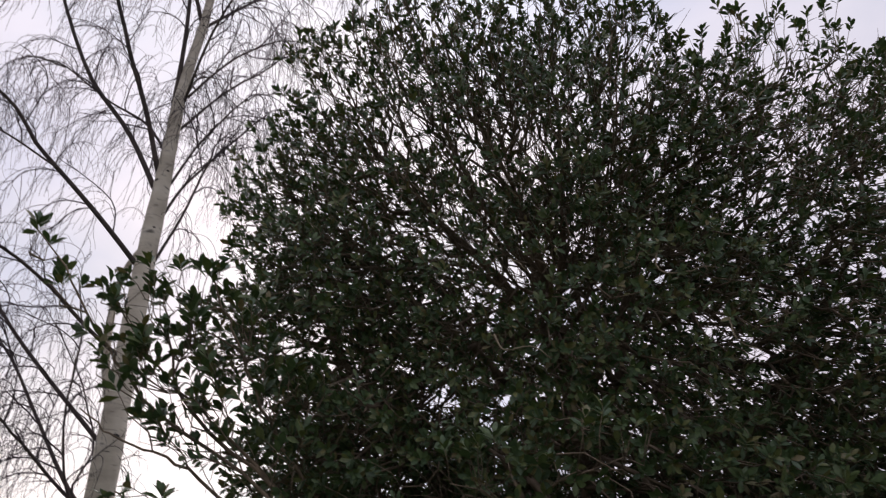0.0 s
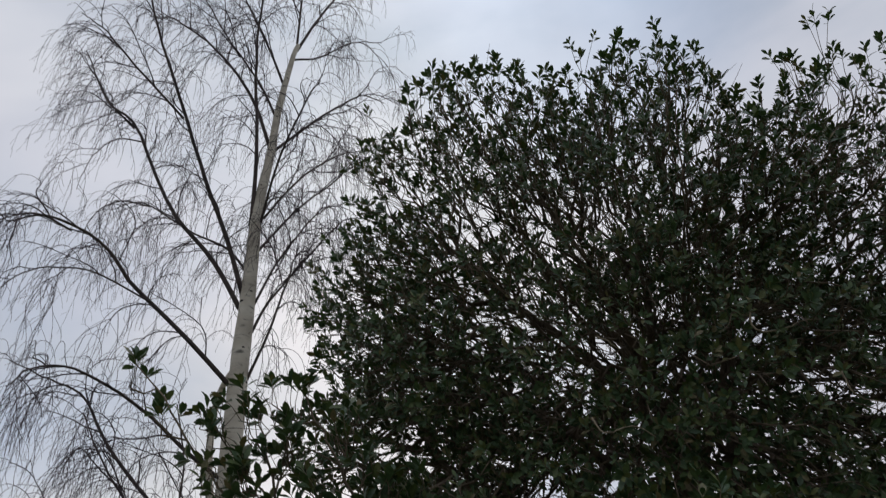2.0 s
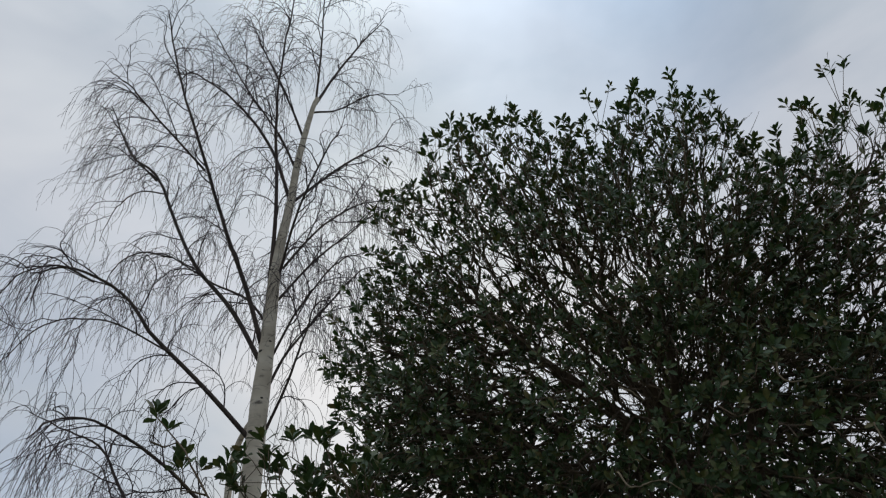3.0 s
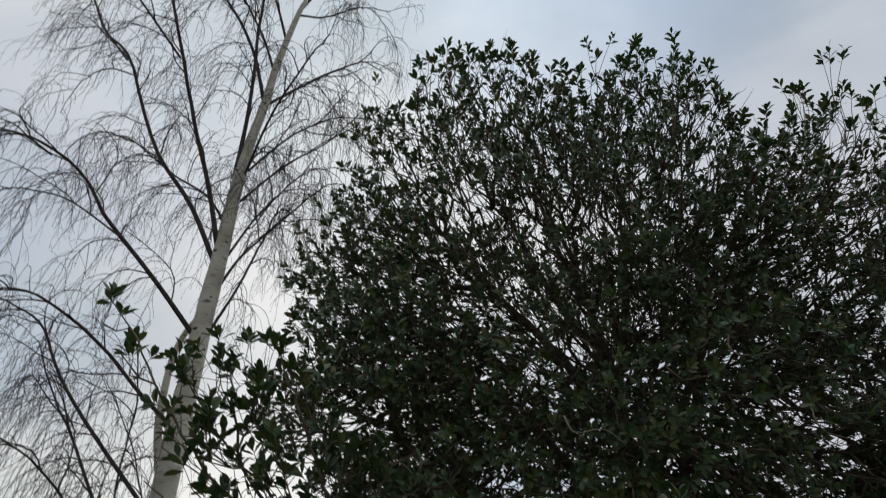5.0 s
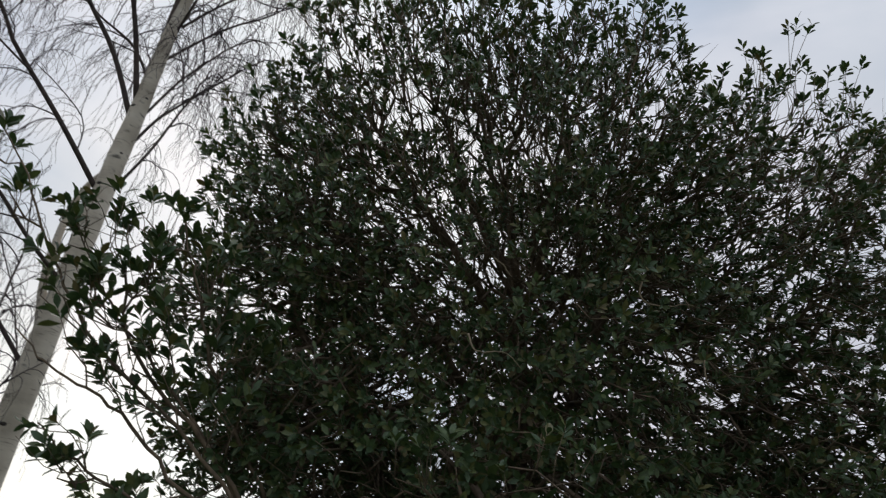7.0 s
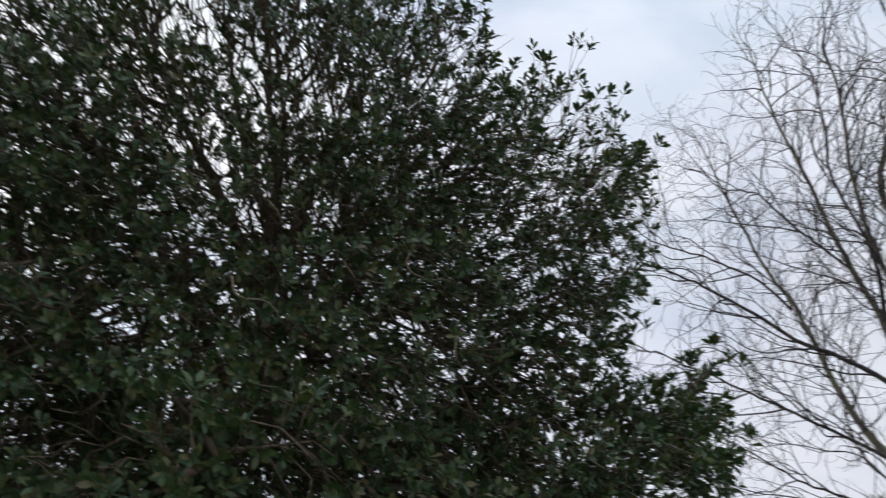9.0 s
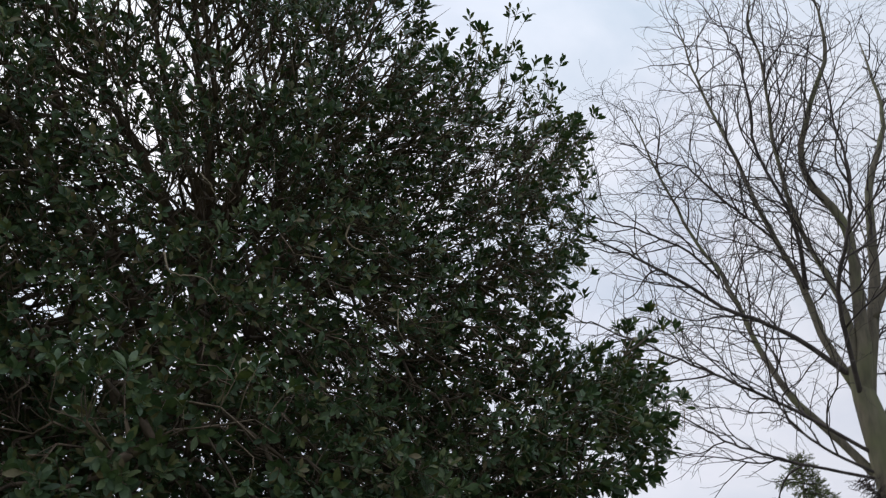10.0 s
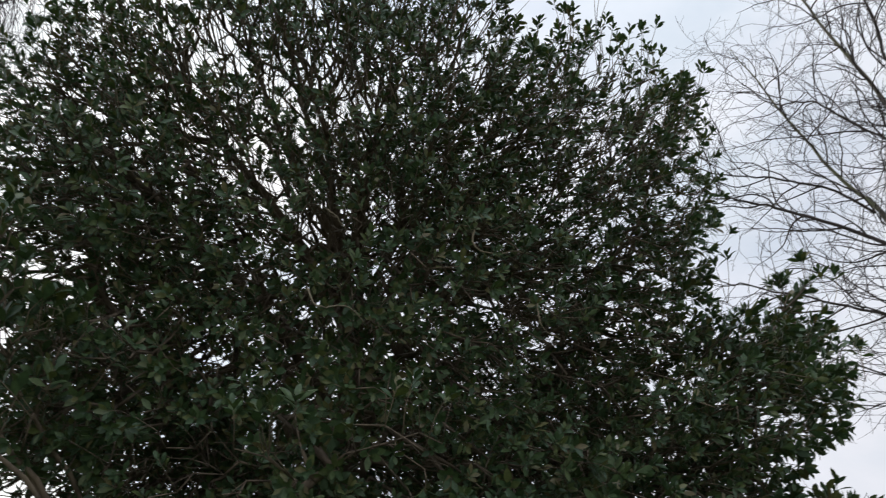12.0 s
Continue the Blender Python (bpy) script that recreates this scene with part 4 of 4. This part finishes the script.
# the evergreen tree's low left branches, built apart on an added ground stem
build_evergreen(
    "evergreen_low_boughs", "low arching branches of the broad-leaved evergreen tree with upright leafy shoots",
    [[(-0.10, 2.90, -0.03), (-0.12, 2.88, 0.8), (-0.22, 2.82, 1.45), (-0.52, 2.66, 1.90), (-0.85, 2.50, 2.15), (-0.98, 2.46, 2.40), (-1.03, 2.45, 2.58)],
     [(-0.12, 2.88, 0.7), (-0.28, 2.76, 1.55), (-0.62, 2.58, 1.95), (-1.00, 2.47, 2.18), (-1.22, 2.45, 2.42), (-1.40, 2.45, 2.66), (-1.55, 2.45, 2.82)],
     [(-0.12, 2.88, 0.9), (-0.30, 2.80, 1.70), (-0.58, 2.64, 2.10), (-0.74, 2.52, 2.38), (-0.84, 2.47, 2.58), (-0.88, 2.45, 2.72)],
     [(-0.12, 2.88, 0.6), (-0.34, 2.72, 1.48), (-0.66, 2.54, 1.72), (-0.90, 2.44, 1.82), (-1.04, 2.42, 1.90)],
     [(-0.14, 2.86, 0.9), (-0.40, 2.74, 1.72), (-0.72, 2.58, 2.08), (-1.00, 2.47, 2.30), (-1.20, 2.45, 2.56)],
     [(-0.13, 2.87, 0.8), (-0.36, 2.74, 1.60), (-0.66, 2.58, 1.84), (-0.88, 2.47, 2.00), (-1.06, 2.44, 2.06), (-1.22, 2.43, 2.16)]],
    [], (-0.45, 2.7, 1.8), 0, 1500, 0.30,
    # lobes: centre, radii, share of the density
    [((-1.20, 2.45, 2.60), (0.09, 0.09, 0.10), 2.6), ((-1.03, 2.45, 2.62), (0.09, 0.09, 0.09), 2.6), ((-0.94, 2.47, 2.49), (0.12, 0.12, 0.12), 1.8),
     ((-1.08, 2.45, 2.36), (0.11, 0.10, 0.13), 2.2), ((-1.21, 2.45, 2.42), (0.07, 0.07, 0.08), 2.0), ((-0.76, 2.52, 2.50), (0.14, 0.14, 0.16), 0.7),
     ((-0.87, 2.48, 2.36), (0.12, 0.12, 0.12), 0.7), ((-0.90, 2.46, 2.18), (0.14, 0.11, 0.11), 2.2), ((-0.79, 2.48, 2.06), (0.11, 0.09, 0.06), 1.2),
     ((-0.97, 2.42, 1.87), (0.11, 0.08, 0.07), 2.2), ((-0.62, 2.60, 2.25), (0.18, 0.16, 0.20), 0.65), ((-0.80, 2.50, 1.76), (0.16, 0.12, 0.07), 1.8)],
    [],
    [((-1.56, 2.45, 2.75), (0.015, 0.015, 0.01), 2, 0.10, 0.13), ((-1.51, 2.45, 2.72), (0.02, 0.02, 0.02), 1, 0.08, 0.10), ((-1.45, 2.45, 2.62), (0.03, 0.03, 0.02), 2, 0.08, 0.11),
     ((-1.37, 2.45, 2.52), (0.04, 0.03, 0.03), 3, 0.08, 0.12), ((-0.90, 2.46, 2.56), (0.04, 0.03, 0.03), 3, 0.10, 0.16), ((-0.95, 2.46, 2.42), (0.18, 0.14, 0.16), 6, 0.12, 0.20)],
    0.060, 8, 41, 40, 0.014)

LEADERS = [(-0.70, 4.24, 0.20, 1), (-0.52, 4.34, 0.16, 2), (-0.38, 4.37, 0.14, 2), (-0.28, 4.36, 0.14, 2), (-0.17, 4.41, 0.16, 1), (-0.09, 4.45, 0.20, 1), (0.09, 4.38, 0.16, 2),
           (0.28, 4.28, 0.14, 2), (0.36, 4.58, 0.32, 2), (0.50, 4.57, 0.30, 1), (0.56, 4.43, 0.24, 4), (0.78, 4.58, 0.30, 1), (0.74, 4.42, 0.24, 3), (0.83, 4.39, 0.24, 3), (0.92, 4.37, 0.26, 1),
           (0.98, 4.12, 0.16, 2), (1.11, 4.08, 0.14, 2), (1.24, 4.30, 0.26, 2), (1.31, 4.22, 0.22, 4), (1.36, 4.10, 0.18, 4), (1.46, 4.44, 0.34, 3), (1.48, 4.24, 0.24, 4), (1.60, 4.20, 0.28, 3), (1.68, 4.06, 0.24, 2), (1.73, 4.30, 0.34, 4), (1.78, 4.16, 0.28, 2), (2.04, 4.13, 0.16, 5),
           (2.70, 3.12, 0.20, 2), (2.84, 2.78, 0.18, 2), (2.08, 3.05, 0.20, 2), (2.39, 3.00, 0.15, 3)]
build_evergreen(
    "evergreen_tree", "dense broad-leaved evergreen tree with glossy dark green leaves and tangled twigs",
    [[(0.70, 3.7, -0.03), (0.67, 3.7, 1.5), (0.60, 3.68, 2.6), (0.52, 3.62, 3.12), (0.30, 3.55, 3.38), (0.08, 3.50, 3.72), (-0.10, 3.46, 4.10)],
     [(0.52, 3.62, 3.10), (0.38, 3.46, 3.42), (0.22, 3.40, 3.72), (0.08, 3.36, 4.10)],
     [(0.58, 3.66, 2.75), (0.20, 3.50, 3.18), (-0.22, 3.40, 3.55), (-0.55, 3.30, 3.95)],
     [(0.64, 3.7, 2.0), (0.92, 3.5, 3.1), (0.95, 3.3, 4.1)],
     [(0.66, 3.7, 1.5), (1.35, 3.4, 2.3), (1.8, 3.1, 3.1), (1.95, 2.95, 3.7)],
     [(0.67, 3.7, 1.1), (0.1, 3.35, 1.9), (-0.5, 3.05, 2.6)],
     [(0.68, 3.68, 0.9), (0.4, 3.0, 1.5), (0.2, 2.5, 1.9)],
     [(0.68, 3.7, 0.8), (1.5, 3.1, 1.5), (2.2, 2.75, 2.2)],
     [(0.63, 3.72, 1.9), (0.8, 4.2, 2.9), (0.7, 4.3, 3.8)],
     [(0.54, 3.64, 3.0), (0.56, 3.4, 3.4), (0.52, 3.2, 4.1)],
     [(0.62, 3.7, 2.4), (0.95, 3.5, 3.2), (1.35, 3.2, 3.9)],
     [(0.62, 3.7, 2.3), (0.1, 3.3, 2.7), (-0.6, 2.95, 3.1)]],
    [([(0.779, 2.573, 2.869), (0.770, 2.565, 2.809), (0.805, 2.556, 2.774), (0.891, 2.573, 2.792), (0.951, 2.582, 2.817), (1.028, 2.616, 2.835)], 0.0042),
     ([(0.140, 2.339, 2.431), (0.167, 2.321, 2.376), (0.204, 2.321, 2.376), (0.268, 2.339, 2.394), (0.333, 2.376, 2.366)], 0.0033),
     ([(0.969, 2.438, 2.558), (0.978, 2.438, 2.494), (1.005, 2.447, 2.468), (1.086, 2.483, 2.458)], 0.0032),
     ([(0.211, 2.573, 2.826), (0.246, 2.565, 2.800), (0.289, 2.582, 2.766)], 0.0034)],
    (0.52, 3.64, 3.05), 24, 1580, 0.31,
    [((0.62, 3.50, 2.62), (1.44, 1.08, 1.46), 1.02),
     ((-0.22, 3.15, 3.72), (0.72, 0.70, 0.86), 0.68),
     ((0.54, 3.05, 3.63), (0.70, 0.75, 0.84), 0.82),
     ((1.15, 2.85, 3.68), (0.42, 0.42, 0.44), 1.0),
     ((1.55, 3.00, 3.42), (0.62, 0.60, 0.76), 1.0),
     ((1.52, 2.84, 3.98), (0.24, 0.22, 0.20), 0.5),
     ((1.87, 2.99, 3.50), (0.37, 0.42, 0.56), 1.0),
     ((2.00, 2.80, 3.92), (0.17, 0.18, 0.20), 1.3),
     ((1.80, 2.90, 2.15), (0.55, 0.55, 0.75), 1.3),
     ((2.54, 2.73, 2.68), (0.18, 0.25, 0.42), 1.5),
     ((2.12, 2.75, 2.42), (0.45, 0.42, 0.40), 1.3),
     ((2.32, 2.60, 1.90), (0.28, 0.24, 0.22), 0.7),
     ((-0.54, 3.08, 2.93), (0.55, 0.50, 0.60), 1.6),
     ((-0.68, 3.15, 3.38), (0.46, 0.45, 0.46), 1.15),
     ((-0.42, 3.00, 2.15), (0.48, 0.45, 0.48), 2.4),
     ((0.28, 3.15, 1.55), (0.85, 0.72, 0.74), 1.9),
     ((1.30, 3.05, 1.62), (0.90, 0.75, 0.90), 1.6),
     ((-0.92, 3.10, 2.66), (0.22, 0.25, 0.26), 0.9)],
    # thin places in the crown: centre, radii, share of the sprigs that stay
    [((0.22, 3.4, 3.92), (0.30, 1.6, 0.26), 0.30), ((-0.36, 3.4, 3.98), (0.22, 1.6, 0.15), 0.45), ((-0.12, 3.4, 3.43), (0.18, 1.6, 0.13), 0.6), ((0.33, 3.4, 3.17), (0.15, 1.6, 0.11), 0.2), ((0.22, 3.4, 3.25), (0.34, 1.6, 0.20), 0.6),
     ((0.68, 3.4, 3.31), (0.11, 1.6, 0.11), 0.3), ((-0.41, 3.4, 2.62), (0.22, 1.6, 0.09), 0.5), ((-0.06, 3.4, 2.46), (0.11, 1.6, 0.05), 0.1), ((0.22, 3.4, 2.46), (0.06, 1.6, 0.05), 0.1),
     ((1.26, 3.4, 2.92), (0.20, 1.6, 0.09), 0.5), ((1.56, 3.4, 3.04), (0.11, 1.6, 0.09), 0.3), ((1.78, 3.4, 4.06), (0.10, 1.6, 0.20), 0.45), ((1.98, 3.4, 4.55), (0.20, 1.6, 0.26), 0.2), ((1.44, 3.4, 2.77), (0.10, 1.6, 0.07), 0.2),
     ((-0.80, 3.4, 2.30), (0.22, 1.6, 0.14), 0.6),
     ((-0.10, 2.5, 1.93), (0.20, 0.40, 0.13), 0.05)],
    # leading shoots: centre, radii, count, shortest, longest
    [((-0.22, 3.15, 3.70), (0.68, 0.68, 0.84), 80, 0.12, 0.24), ((0.48, 3.05, 3.60), (0.64, 0.72, 0.80), 60, 0.12, 0.24),
     ((1.55, 2.95, 3.42), (0.58, 0.50, 0.74), 26, 0.12, 0.24), ((1.90, 2.97, 3.48), (0.34, 0.38, 0.50), 20, 0.12, 0.24),
     ((2.56, 2.73, 2.70), (0.14, 0.20, 0.36), 9, 0.12, 0.22), ((0.35, 2.55, 1.90), (0.50, 0.30, 0.25), 16, 0.10, 0.2),
     ((0.12, 2.42, 1.96), (0.04, 0.03, 0.03), 5, 0.12, 0.16), ((0.02, 2.42, 1.98), (0.02, 0.02, 0.02), 1, 0.10, 0.12)]
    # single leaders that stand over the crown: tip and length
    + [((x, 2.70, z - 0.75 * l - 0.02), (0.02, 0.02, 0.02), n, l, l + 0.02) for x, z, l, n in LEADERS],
    0.044, 9, 7, 260, 0.046)
